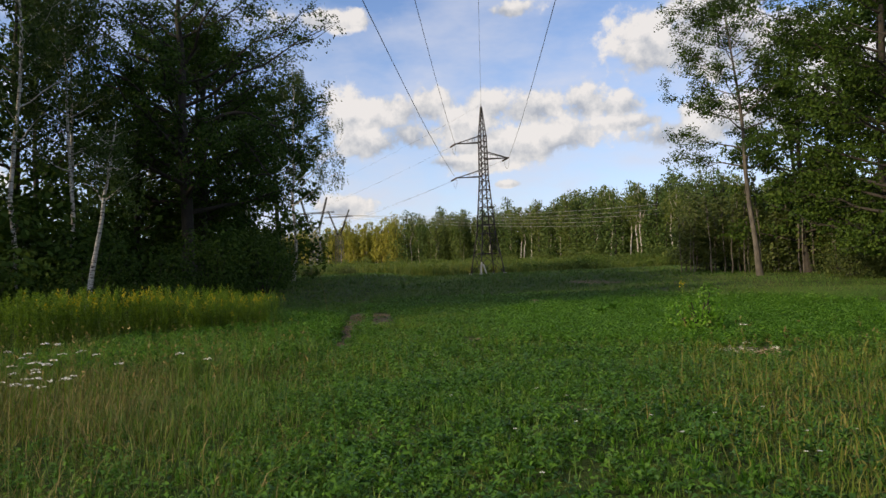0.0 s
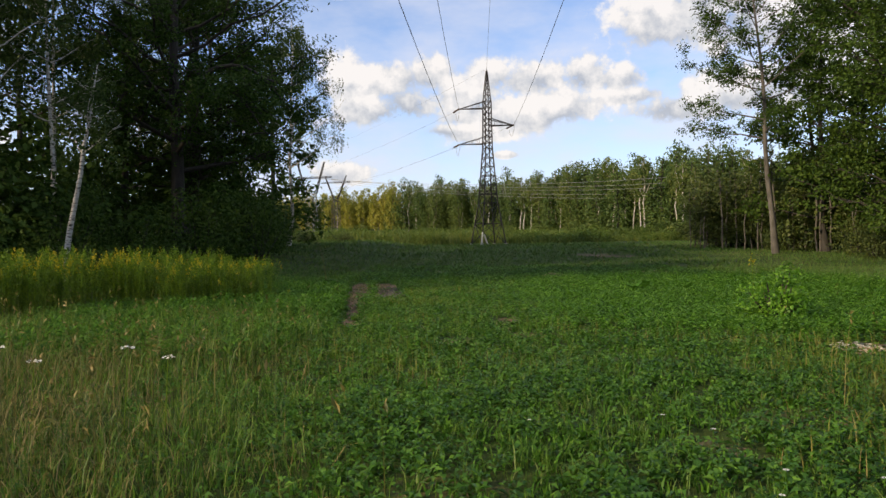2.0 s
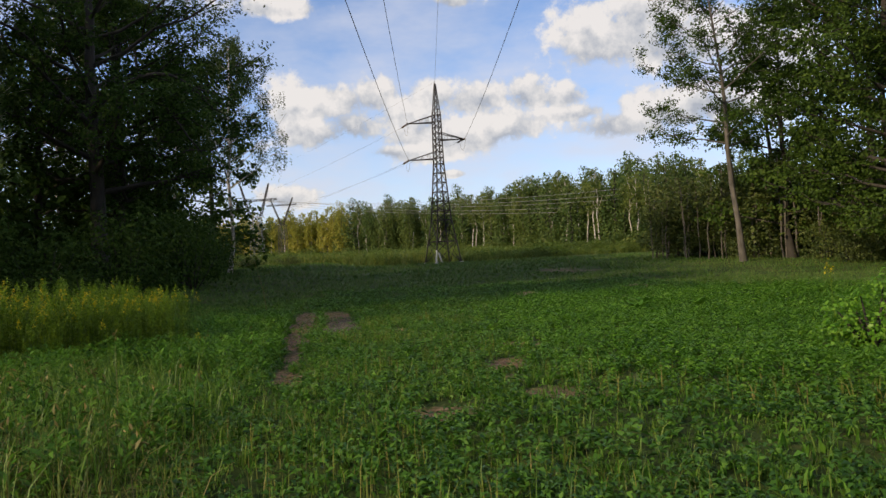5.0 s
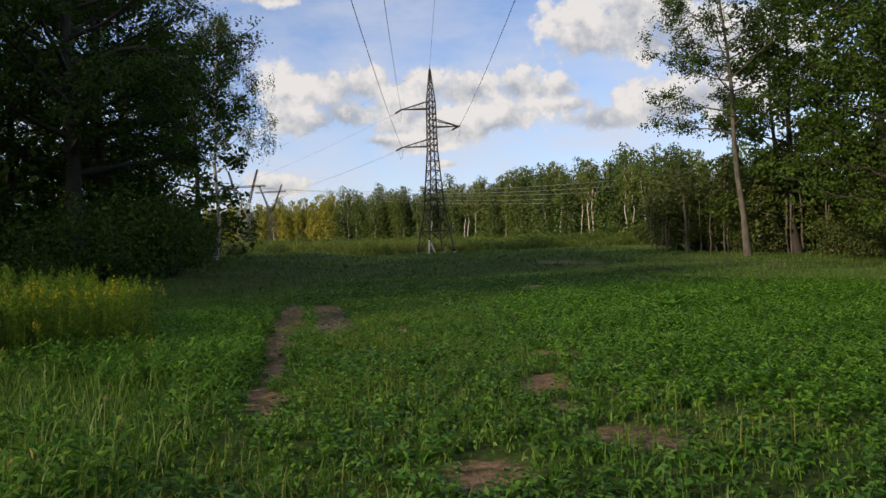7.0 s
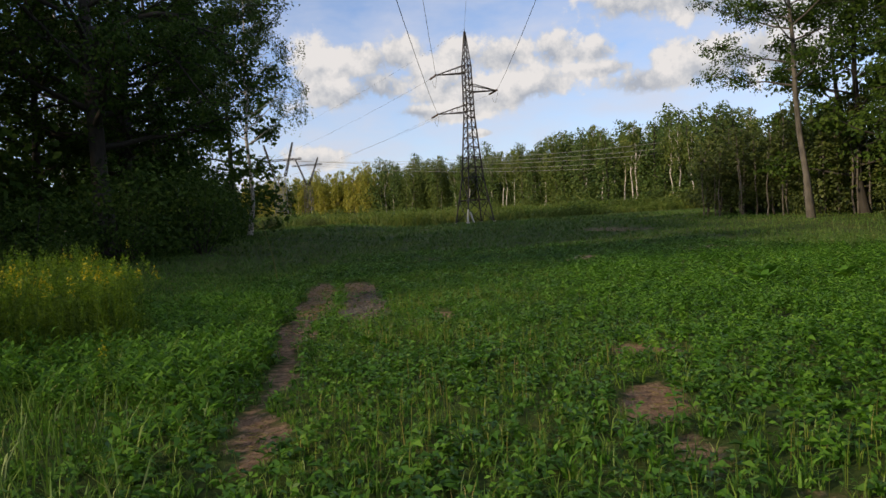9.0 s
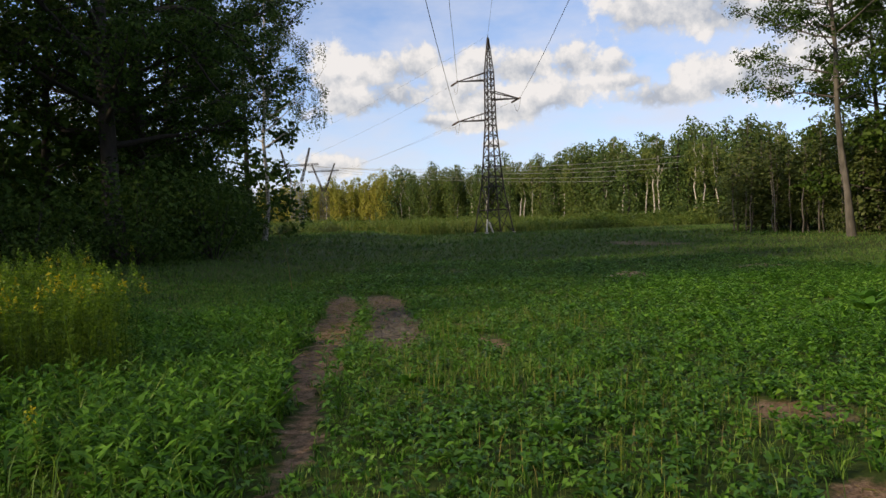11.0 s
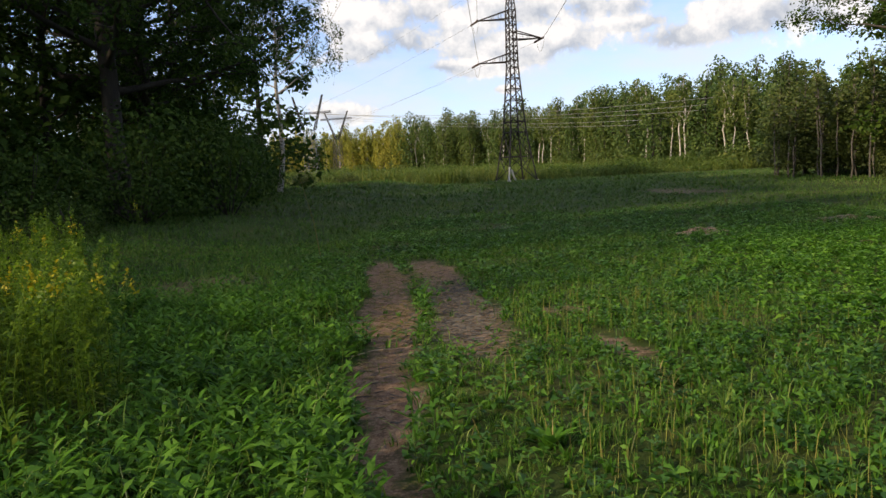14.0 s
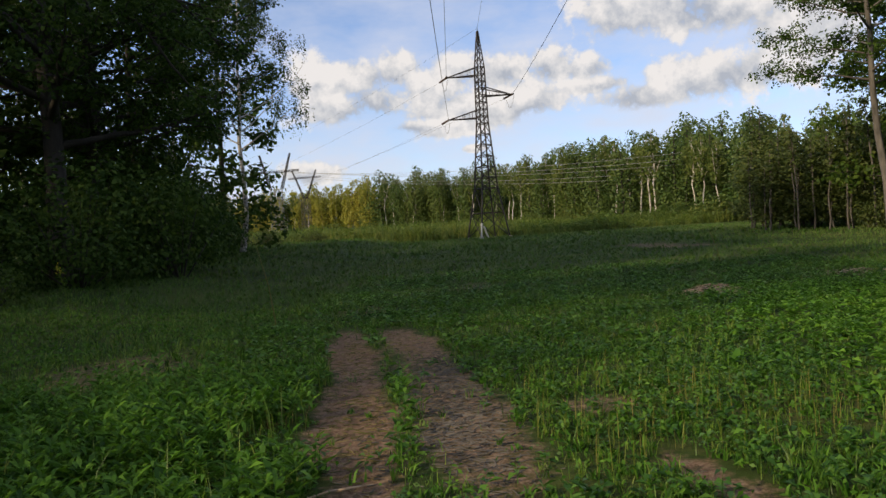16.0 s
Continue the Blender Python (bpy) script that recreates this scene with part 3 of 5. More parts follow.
def shoots(p, h, k, leaf, narrow, g, flat_=0.8):
    """Leafy stems: leaves set round each stem in a spiral, pointing out and up."""
    n = len(p)
    t = np.linspace(0.25, 1.0, k)[None, :] + g.normal(0, 0.03, (n, k))
    a = (g.uniform(0, 6.28, (n, 1)) + np.arange(k)[None] * 2.4).ravel()
    b = np.stack([np.repeat(p[:, 0], k), np.repeat(p[:, 1], k), (p[:, 2:3] + h[:, None] * t).ravel()], 1)
    rise = g.uniform(-0.1, flat_, n * k)
    d = np.stack([np.cos(a), np.sin(a), rise], 1)
    ln = leaf * (1.2 - 0.5 * t.ravel()) * g.uniform(0.7, 1.2, n * k)
    s = np.stack([-np.sin(a), np.cos(a), g.normal(0, 0.25, n * k)], 1) * (ln * narrow * 0.5)[:, None]
    mid = b + d * (ln * 0.5)[:, None] + np.array([0, 0, 0.012])
    tip = b + d * ln[:, None] - np.array([0, 0, 0.35]) * (ln * np.clip(0.7 - rise, 0.1, 1))[:, None]
    v = np.stack([b, mid + s, tip, mid - s], 1).reshape(-1, 3)
    sv, sf = blades(p, h, np.full(n, 0.004), np.full(n, 0.06), g, 1)
    return np.concatenate([v, sv]), [np.arange(4 * n * k).reshape(-1, 4), sf[0] + len(v)]


def build_straw():
    g = np.random.default_rng(12)
    p = scatter(-10, 7, -0.3, 11, 330, g, lambda x, y: straw_zone(x, y) * in_reach(x, y) * (0.3 + 0.7 * (wave(x, y, 1.4, 0.5) > 0.0)))
    n = len(p)
    v, f = blades(p, g.uniform(0.08, 0.44, n) * (0.7 + 0.5 * smooth(-0.5, -4, p[:, 0])), g.uniform(0.002, 0.0042, n), g.uniform(0.2, 2.0, n), g, 2)
    stuff("dry_grass", mesh_from("dry_grass", v, f, [M_STRAW]), "tall dry straw-coloured grass beside the track", "grass")
    p = scatter(-11, 1, -0.5, 16, 420, g, lambda x, y: straw_zone(x, y) * in_reach(x, y) * (0.25 + 0.75 * (wave(x, y, 1.2, 2.6) > 0.1)))
    n = len(p)
    v, f = blades(p, g.uniform(0.10, 0.34, n), g.uniform(0.002, 0.0045, n), g.uniform(0.1, 0.9, n), g, 2)
    stuff("green_rank_grass", mesh_from("green_rank_grass", v, f, [M_GRASS]), "rank green grass growing among dry straw", "grass")
    # seed heads on long stalks
    p = scatter(-9, 6, 1, 15, 9, g, lambda x, y: straw_zone(x, y) * in_reach(x, y))
    n = len(p)
    h = g.uniform(0.5, 1.0, n)
    v1, f1 = blades(p, h, np.full(n, 0.002), g.uniform(0.05, 0.3, n), g, 2)
    tips = v1[4::5]
    v2, f2 = leaf_quads(np.repeat(tips, 5, 0) + g.normal(0, 1, (5 * n, 3)) * np.array([0.012, 0.012, 0.035]), 0.05, g, up=0, narrow=0.28, hang=-1.5)
    stuff("seed_heads", mesh_from("seed_heads", np.concatenate([v1, v2]), [f1[0], f1[1], f2 + len(v1)], [M_STRAW]), "dry grass seed heads on thin stalks", "grass")


def build_herbs():
    """Nettle-like leafy herbs: stems with pairs of leaves."""
    g = np.random.default_rng(13)
    for y0, y1, dens, k, leaf in ((9, 21, 50, 11, 0.088), (21, 35, 22, 10, 0.125)):
        p = scatter(0.5, 15, y0, y1, dens, g, herb_zone)
        n = len(p)
        h = g.uniform(0.12, 0.36, n) * (0.75 + 0.55 * wave(p[:, 0], p[:, 1], 1.9, 0.6) + 0.3 * wave(p[:, 0], p[:, 1], 4.3, 1.6))
        h = np.clip(h, 0.06, 0.6)
        v, f = shoots(p, h, k, leaf, 0.55, g, 0.35)
        stuff("nettle_patch", mesh_from("nettle_patch", v, f, [M_NETTLE]), "bright green nettle-like herbs in a dense low patch", "weeds")


build_turf()
build_straw()
build_herbs()


# ---- goldenrod ----
def goldenrod_mesh(h, g, flower):
    """One plant: a stem, willow-like leaves all up it, and a plume on top."""
    tb = Tubes()
    lean = g.normal(0, 0.07, 2)
    zs = np.linspace(0, h, 4)
    pts = np.stack([lean[0] * (zs / h) ** 2 * h, lean[1] * (zs / h) ** 2 * h, zs], 1)
    tb.add(pts, [0.007, 0.006, 0.005, 0.003], 4)
    v0, f0 = np.concatenate(tb.v), np.concatenate(tb.f)
    n = int(40 * h)
    t = g.uniform(0.12, 0.98, n)
    a = np.arange(n) * 2.4
    ln = 0.15 * (1.1 - 0.55 * t)
    base = np.stack([np.interp(t * h, zs, pts[:, 0]), np.interp(t * h, zs, pts[:, 1]), t * h], 1)
    d = np.stack([np.cos(a), np.sin(a), g.uniform(0.1, 0.7, n)], 1)
    s = np.stack([-np.sin(a), np.cos(a), np.zeros(n)], 1) * 0.016
    tip = base + d * ln[:, None] - np.array([0, 0, 0.02])
    mid = base + d * ln[:, None] * 0.5 + np.array([0, 0, 0.015])
    v1 = np.stack([base, mid + s, tip, mid - s], 1).reshape(-1, 3)
    f1 = np.arange(4 * n).reshape(n, 4)
    m = 28
    u = g.uniform(0, 1, m)
    a = g.uniform(0, 6.28, m)
    r = 0.11 * (1 - u) * g.uniform(0.3, 1, m)
    c = pts[-1] + np.stack([np.cos(a) * r, np.sin(a) * r, (u - 0.55) * 0.24 - r * 0.2], 1)
    v2, f2 = leaf_quads(c, 0.055, g, up=0.4, narrow=0.5)
    return mesh_from("goldenrod", np.concatenate([v0, v1, v2]), [f0, f1 + len(v0), f2 + len(v0) + len(v1)], [M_GOLD_LEAF, M_GOLD_FLOWER], [0, 0, 1 if flower else 0])


def merged(meshes, places, name, mats):
    """Many copies of small meshes laid into one."""
    v, q, qi, n = [], [], [], 0
    data = []
    for me in meshes:
        co = np.empty(len(me.vertices) * 3, dtype=np.float32)
        me.vertices.foreach_get("co", co)
        li = np.empty(len(me.loops), dtype=np.int32)
        me.loops.foreach_get("vertex_index", li)
        mi = np.empty(len(me.polygons), dtype=np.int32)
        me.polygons.foreach_get("material_index", mi)
        data.append((co.reshape(-1, 3), li.reshape(-1, 4), mi))
    for k, x, y, z, turn, s in places:
        co, li, mi = data[k]
        c, sn = math.cos(turn) * s, math.sin(turn) * s
        v.append(np.stack([co[:, 0] * c - co[:, 1] * sn + x, co[:, 0] * sn + co[:, 1] * c + y, co[:, 2] * s + z], 1))
        q.append(li + n)
        qi.append(mi)
        n += len(co)
    q, qi = np.concatenate(q), np.concatenate(qi)
    return mesh_from(name, np.concatenate(v), [q[qi == 0], q[qi == 1]], mats, [0, 1])


def build_goldenrod():
    g = np.random.default_rng(14)
    kinds = [goldenrod_mesh(h, g, fl) for h, fl in ((1.35, False), (1.2, True), (1.45, False), (1.3, True), (1.1, False), (1.4, True))]
    p = scatter(-20, -3.8, 12.5, 26.5, 34, g, lambda x, y: gold_zone(x, y) * np.where((x < -8.5) & (y > 16.5), 0.12, np.where(x < -9.5, 0.45, 1.0)))
    places = []
    for x, y, z in p:
        golden = 0.55 * math.exp(-((x + 8.5) ** 2 + (y - 16.5) ** 2) / 3) + 0.2 * math.exp(-((x + 5.6) ** 2 + (y - 18.8) ** 2) / 1.6)
        k = int(g.choice([1, 3, 5])) if g.uniform() < golden + 0.06 else int(g.choice([0, 2, 4]))
        places.append((k, x, y, z, g.uniform(0, 6.28), g.uniform(0.76, 1.04) * (1.0 - 0.16 * float(smooth(-8.0, -6.5, x)))))
    stuff("goldenrod_stand", merged(kinds, places, "goldenrod_stand", [M_GOLD_LEAF, M_GOLD_FLOWER]), "dense stand of goldenrod in yellow bloom by the wood", "goldenrod")
    for x, y, s in ((-10.9, 32.0, 1.0), (-4.6, 17.4, 0.95), (-4.9, 15.6, 0.6), (-3.2, 14.6, 0.5), (5.97, 14.6, 0.9)):
        ob = new("goldenrod_plant", kinds[3])
        ob.matrix_basis = pose(x, y, float(height(x, y)), 0, 0, 57 * x) @ Matrix.Scale(s, 4)
        tagged(ob, "single goldenrod plant standing apart in the grass", "goldenrod", "single goldenrod plants")


build_goldenrod()


# ---- trees ----
def tree_parts(h, g, spread, base, limbs, leaves, leaf, trunk_r, leaf_mat, bark, kind="oak", lean=(0.0, 0.0), clump=0.55, twigs=6, arches=()):
    """Trunk with limbs and twigs, and a crown of single leaves held by the twigs."""
    tb = Tubes()
    zs = np.linspace(0, h, 9)
    wob = np.cumsum(g.normal(0, 0.012 * h, (9, 2)), 0) * 0.5
    wob[0] = 0
    pts = np.concatenate([wob + np.array(lean)[None] * zs[:, None], zs[:, None]], 1)
    rad = trunk_r * (1 - zs / h) ** 0.8 * 0.9 + 0.02
    rad[0] *= 1.35
    tb.add(pts, rad, 8 if twigs > 3 else 5)
    ends, spans = [], []
    for i in range(limbs):
        u = (i + g.uniform(0, 1)) / limbs
        z0 = h * (base + (0.96 - base) * u)
        p0 = np.array([np.interp(z0, zs, pts[:, k]) for k in range(3)])
        if kind == "birch":
            reach = spread * (1 - u) ** 0.55 * g.uniform(0.6, 1.1)
            rise = 0.75
        elif kind == "pine":
            reach = spread * (1 - u) * g.uniform(0.8, 1.1) + 0.3
            rise = -0.1
        else:
            reach = spread * math.sqrt(max(0.05, 1 - (1.7 * u - 0.62) ** 2)) * g.uniform(0.65, 1.1)
            rise = 0.25 + 0.7 * u
        a = i * 2.4 + g.normal(0, 0.4)
        d = np.array([math.cos(a), math.sin(a), 0.0])
        s = np.linspace(0, 1, 6)
        limb = p0 + d * reach * s[:, None] + np.array([0, 0, 1.0]) * (reach * rise * s ** 1.2)[:, None] + g.normal(0, 0.04 * reach, (6, 3)) * s[:, None]
        r0 = max(0.025, np.interp(z0, zs, rad) * 0.5)
        tb.add(limb, r0 * (1 - s * 0.88), 5 if twigs > 3 else 3)
        for j in range(twigs):
            t = g.uniform(0.3, 1.0)
            q0 = np.array([np.interp(t, s, limb[:, k]) for k in range(3)])
            b = a + g.normal(0, 0.9)
            ln = reach * g.uniform(0.22, 0.5) * (1.15 - 0.5 * t)
            q1 = q0 + np.array([math.cos(b), math.sin(b), g.uniform(-0.25, 0.75)]) * ln
            tb.add([q0, (q0 + q1) / 2 + g.normal(0, 0.06 * ln, 3), q1], np.array([0.3, 0.2, 0.08]) * r0 * 0.8 + 0.006, 3)
            ends.append((q0, q1))
    for a, z0, reach, lift in arches:  # heavy low limbs that arch out and hang at their ends
        u = np.linspace(0, 1, 9)
        p0 = np.array([np.interp(z0, zs, pts[:, k]) for k in range(3)])
        limb = p0 + np.stack([math.cos(a) * reach * u, math.sin(a) * reach * u, lift * np.sin(u * 2.5) - 0.9 * lift * u ** 3], 1) + g.normal(0, 0.06, (9, 3)) * u[:, None]
        tb.add(limb, 0.2 * (1 - 0.8 * u), 6)
        for t in g.uniform(0.35, 1.0, 10):
            q0 = np.array([np.interp(t, u, limb[:, k]) for k in range(3)])
            q1 = q0 + np.array([math.cos(a + g.normal(0, 0.8)), math.sin(a + g.normal(0, 0.8)), g.uniform(-0.7, 0.4)]) * reach * 0.25
            tb.add([q0, (q0 + q1) / 2 + g.normal(0, 0.1, 3), q1], [0.05, 0.035, 0.012], 4)
            if t > 0.55:
                ends.append((q0, q1))
    ends = np.array(ends)
    per = max(1, leaves // (len(ends) * 6))
    u = g.uniform(0.35, 1.05, (len(ends), 6, 1))
    c = ends[:, None, 0] * (1 - u) + ends[:, None, 1] * u + g.normal(0, clump * 0.55, (len(ends), 6, 3))
    c = c.reshape(-1, 3)
    lc = np.repeat(c, per, 0)
    if kind == "birch":
        strand = np.repeat(g.uniform(0.3, 1.0, len(c)), per)
        drop = g.uniform(0, 2.0, len(lc)) * strand
        side = np.repeat(g.normal(0, 0.16, (len(c) * 3, 3)).reshape(len(c), 3, 3), (per + 2) // 3 + 1, 1)[:, :per].reshape(-1, 3)
        lc = lc + side * 1.2 + g.normal(0, 0.05, lc.shape)
        lc[:, 2] -= drop
        v, f = leaf_quads(lc, leaf, g, up=0.1, narrow=0.6, hang=1.5)
    else:
        lc = lc + g.normal(0, clump * 0.42, lc.shape) * np.array([1, 1, 0.6])
        out = (lc - np.repeat(c, per, 0)) / clump + (lc - np.array([0, 0, h * 0.55])) / h
        v, f = leaf_quads(lc, leaf, g, up=0.5, narrow=0.62, face=out * 0.7)
    return tb.mesh("trunk", bark), mesh_from("crown", v, [f], [leaf_mat])


def shell_leaves(lobes, leaves, leaf, g, narrow=0.62):
    """Leaves over the outsides of rounded lobes (centre, radius), each facing outwards, ragged at the rim."""
    c0, r0 = np.array([q for q, _ in lobes]), np.array([r for _, r in lobes])
    pick = g.choice(len(lobes), leaves, p=r0 ** 2 / (r0 ** 2).sum())
    d = g.normal(size=(leaves, 3))
    d /= np.linalg.norm(d, axis=1)[:, None]
    far = r0[pick] * (0.55 + 0.5 * np.sqrt(g.uniform(0, 1, leaves))) * (1 + 0.16 * np.sin(d[:, 0] * 7 + pick) * np.sin(d[:, 2] * 6 + 2 * pick))
    p = c0[pick] + d * far[:, None] * np.array([1, 1, 0.9])
    p[:, 2] = np.maximum(p[:, 2], 0.05)
    return leaf_quads(p, leaf, g, up=0.5, narrow=narrow, face=d)


def forest_tree(h, g, spread, base, count, leaves, leaf, trunk_r, leaf_mat, bark, bend=0.02, fork=False):
    """A close-grown tree: slim crooked trunk, limbs that fork off it, and a crown of lobes that hides most of them."""
    tb = Tubes()
    zs = np.linspace(0, h * 0.94, 8)
    wob = np.cumsum(g.normal(0, bend * h, (8, 2)), 0) * 0.5
    wob[0] = 0
    pts = np.concatenate([wob, zs[:, None]], 1)
    tb.add(pts, trunk_r * (1 - zs / h) ** 0.6 + 0.02, 6)
    if fork:
        a = g.uniform(0, 6.28)
        z0 = h * 0.45
        q = np.array([np.interp(z0, zs, pts[:, k]) for k in range(3)])
        u = np.linspace(0, 1, 5)[:, None]
        tb.add(q + u * np.array([math.cos(a) * 0.16 * h, math.sin(a) * 0.16 * h, 0.4 * h]) * u ** 0.3, trunk_r * np.linspace(0.6, 0.15, 5), 5)
    lobes = []
    for i in range(count):
        u = (i + g.uniform(0, 1)) / count
        z = h * (base + (0.95 - base) * u)
        wide = spread * math.sqrt(max(0.08, 1 - (1.55 * u - 0.6) ** 2))
        a = i * 2.4 + g.normal(0, 0.4)
        r = wide * g.uniform(0.32, 0.55)
        q = np.array([np.interp(z, zs, pts[:, k]) for k in range(2)] + [z]) + np.array([math.cos(a), math.sin(a), 0]) * (wide - r) * g.uniform(0.6, 1.1)
        p0 = np.array([np.interp(z * 0.86, zs, pts[:, k]) for k in range(3)])
        tb.add([p0, (p0 + q) / 2 - np.array([0, 0, 0.1]), q], [trunk_r * 0.4, trunk_r * 0.25, 0.015], 4)
        lobes.append((q, r))
    v, f = shell_leaves(lobes, leaves, leaf, g)
    return tb.mesh("trunk", bark), mesh_from("crown", v, [f], [leaf_mat])


def make_tree(name, label, category, meshes, x, y, turn=0.0, scale=1.0, tall=1.0, group=""):
    root = new(name)
    part("trunk", meshes[0], root)
    part("crown", meshes[1], root)
    root.matrix_basis = pose(x, y, float(height(x, y)) - 0.05, 0, 0, turn)
    root.scale = (scale, scale, scale * tall)
    return tagged(root, label, category, group)


def grove(kinds, spots, group):
    """Copies of the trees in kinds at the spots (kind, x, y, turn, scale, tall)."""
    first = {}
    for k, x, y, turn, s, tall in spots:
        name, label, meshes = kinds[k]
        if k not in first:
            first[k] = make_tree(name, label, "tree", meshes, x, y, turn, s, tall, group)
        else:
            c = copy_thing(first[k], pose(x, y, float(height(x, y)) - 0.05, 0, 0, turn))
            c.scale = (s, s, s * tall)


def bush_mesh(g, w, h, leaves, leaf, mat):
    """A rounded shrub: stems from the ground and leaves in uneven lobes."""
    tb = Tubes()
    lobes = []
    for i in range(13):
        a, r = g.uniform(0, 6.28), w * math.sqrt(g.uniform(0, 1)) * 0.8
        top = np.array([math.cos(a) * r, math.sin(a) * r, h * g.uniform(0.35, 0.95) * (1 - 0.45 * (r / w) ** 2)])
        tb.add([(top[0] * 0.15, top[1] * 0.15, 0), (top[0] * 0.6, top[1] * 0.6, top[2] * 0.55), tuple(top)], [0.035, 0.025, 0.008], 4)
        lobes.append((top, g.uniform(0.32, 0.55) * min(w, h)))
        lobes.append((top * np.array([1.1, 1.1, 0.45]), g.uniform(0.35, 0.6) * min(w, h)))
    v, f = shell_leaves([(t, r * 0.85) for t, r in lobes], leaves, leaf, g)
    return tb.mesh("stems", M_BARK), mesh_from("foliage", v, [f], [mat])


def make_bush(name, label, meshes, x, y, turn, s, group, tall=1.0):
    root = new(name)
    part("branchwork", meshes[0], root)
    part("foliage", meshes[1], root)
    root.matrix_basis = pose(x, y, float(height(x, y)) - 0.05, 0, 0, turn)
    root.scale = (s, s, s * tall)
    return tagged(root, label, "bush", group)


gt = np.random.default_rng(21)
# the wood beside the goldenrod
OAK_L = ("oak_tree", "old dark-leaved oak with low arching limbs at the wood's edge", tree_parts(25, gt, 9.0, 0.20, 34, 42000, 0.21, 0.5, M_OAK_LEAF, M_BARK, clump=0.7, twigs=8, arches=((-0.7, 8.6, 6.5, 2.2), (-1.1, 9.6, 5.5, 2.0), (-0.2, 10.2, 7.0, 2.4), (-2.2, 9.0, 5.0, 1.8))))
OAK_L2 = ("oak_tree", "tall dark-leaved deciduous tree in the wood", tree_parts(24, gt, 6.5, 0.12, 24, 8600, 0.38, 0.34, M_OAK_LEAF, M_BARK, clump=0.8))
BIRCH_L = ("birch_tree", "white-barked birch with fine hanging twigs", tree_parts(24, gt, 5.0, 0.30, 24, 13000, 0.17, 0.17, M_BIRCH_LEAF, M_BIRCH, "birch", clump=0.35))
BIRCH_L2 = ("birch_tree", "slim white-barked birch at the wood's edge", tree_parts(22, gt, 3.6, 0.36, 18, 6500, 0.21, 0.13, M_BIRCH_LEAF, M_BIRCH, "birch", clump=0.35))
LEANER = ("birch_tree", "short leaning white birch at the wood's edge", tree_parts(9, gt, 2.2, 0.55, 9, 2600, 0.14, 0.13, M_BIRCH_LEAF, M_BIRCH, "birch", lean=(0.16, 0.0), clump=0.35))
OAK_DEEP = ("oak_tree", "dark deciduous tree deep in the wood", tree_parts(24, gt, 6.5, 0.12, 20, 2900, 0.64, 0.34, M_OAK_LEAF, M_BARK, clump=0.9, twigs=3))
DROOP = ("birch_tree", "large birch with long drooping fine-leaved twigs", tree_parts(24, gt, 6.4, 0.34, 28, 18000, 0.18, 0.2, M_BIRCH_LEAF, M_BIRCH, "birch", clump=0.45))
LEFT = [OAK_L, OAK_L2, BIRCH_L, BIRCH_L2, LEANER, OAK_DEEP, DROOP]
# oaks at (-33, 9), (-36, 14), (-30, 19): unseen, added to shade the meadow's left
spots = [(0, -19.0, 46.7, 20, 1.06, 1.0), (0, -20.8, 53.5, 160, 1.0, 0.86), (5, -33, 9, 20, 1.0, 1.0), (6, -18.4, 71.0, 0, 1.0, 0.95), (3, -24.3, 41.3, 0, 1.0, 1.05), (4, -16.4, 28.6, 0, 1.0, 1.0), (3, -23.0, 33.5, 90, 1.0, 1.1),
         (1, -22.5, 56, 40, 1.0, 0.9), (5, -36, 14, 70, 1.05, 1.0), (5, -30, 19, 90, 1.0, 1.0), (1, -24, 50, 130, 1.0, 0.72), (2, -27, 57, 60, 1.0, 1.0),
         (1, -23, 64, 200, 1.0, 1.0), (5, -38, 41, 300, 1.1, 1.1), (3, -21.8, 36.9, 200, 0.95, 1.0),
         (1, -28, 30, 80, 1.0, 1.05), (5, -40, 32, 220, 1.0, 1.05), (5, -22, 79, 20, 1.0, 0.95), (3, -21.5, 66, 30, 1.0, 0.95), (5, -30, 70, 320, 1.1, 1.0), (5, -34, 25, 45, 1.0, 1.0),
         (5, -40, 62, 0, 1.1, 1.0), (2, -25, 22, 0, 1.0, 1.0), (1, -31, 45, 15, 1.0, 1.05), (1, -33, 37, 190, 1.0, 1.1)]
grove(LEFT, spots, "wood beside the goldenrod")

BUSH_A = bush_mesh(gt, 2.6, 4.4, 3000, 0.19, M_OAK_LEAF)
BUSH_B = bush_mesh(gt, 2.2, 3.2, 3000, 0.16, M_THICKET)
BUSH_E = bush_mesh(gt, 2.3, 3.4, 3000, 0.16, M_OAK_LEAF)
for i, (x, y, s, tall) in enumerate(((-12.9, 43.8, 1.0, 1.12), (-14.6, 39.5, 1.0, 1.0), (-14.9, 47.5, 1.1, 1.05), (-16.8, 36.0, 1.0, 0.95), (-16.0, 42.0, 1.15, 1.1), (-18.5, 32.5, 1.0, 0.9),
                                     (-16.4, 52.0, 1.1, 1.1), (-21.5, 29.0, 1.05, 1.0), (-20.5, 36.5, 1.2, 1.1), (-25.0, 27.5, 1.1, 1.0), (-17.6, 58.0, 1.1, 1.2), (-23.0, 40.5, 1.2, 1.2),
                                     (-28.5, 26.0, 1.2, 1.1), (-19.5, 52.0, 1.2, 1.2), (-25.0, 34.0, 1.2, 1.3), (-19.0, 64.0, 1.1, 1.2), (-32.0, 30.5, 1.3, 1.3), (-25.5, 46.5, 1.3, 1.3), (-29.5, 38.0, 1.3, 1.4))):
    make_bush("bush", "dense dark green shrub under the wood's edge", BUSH_A if i % 2 == 0 else BUSH_E, x, y, 47 * i, s, "shrubs under the wood", tall)

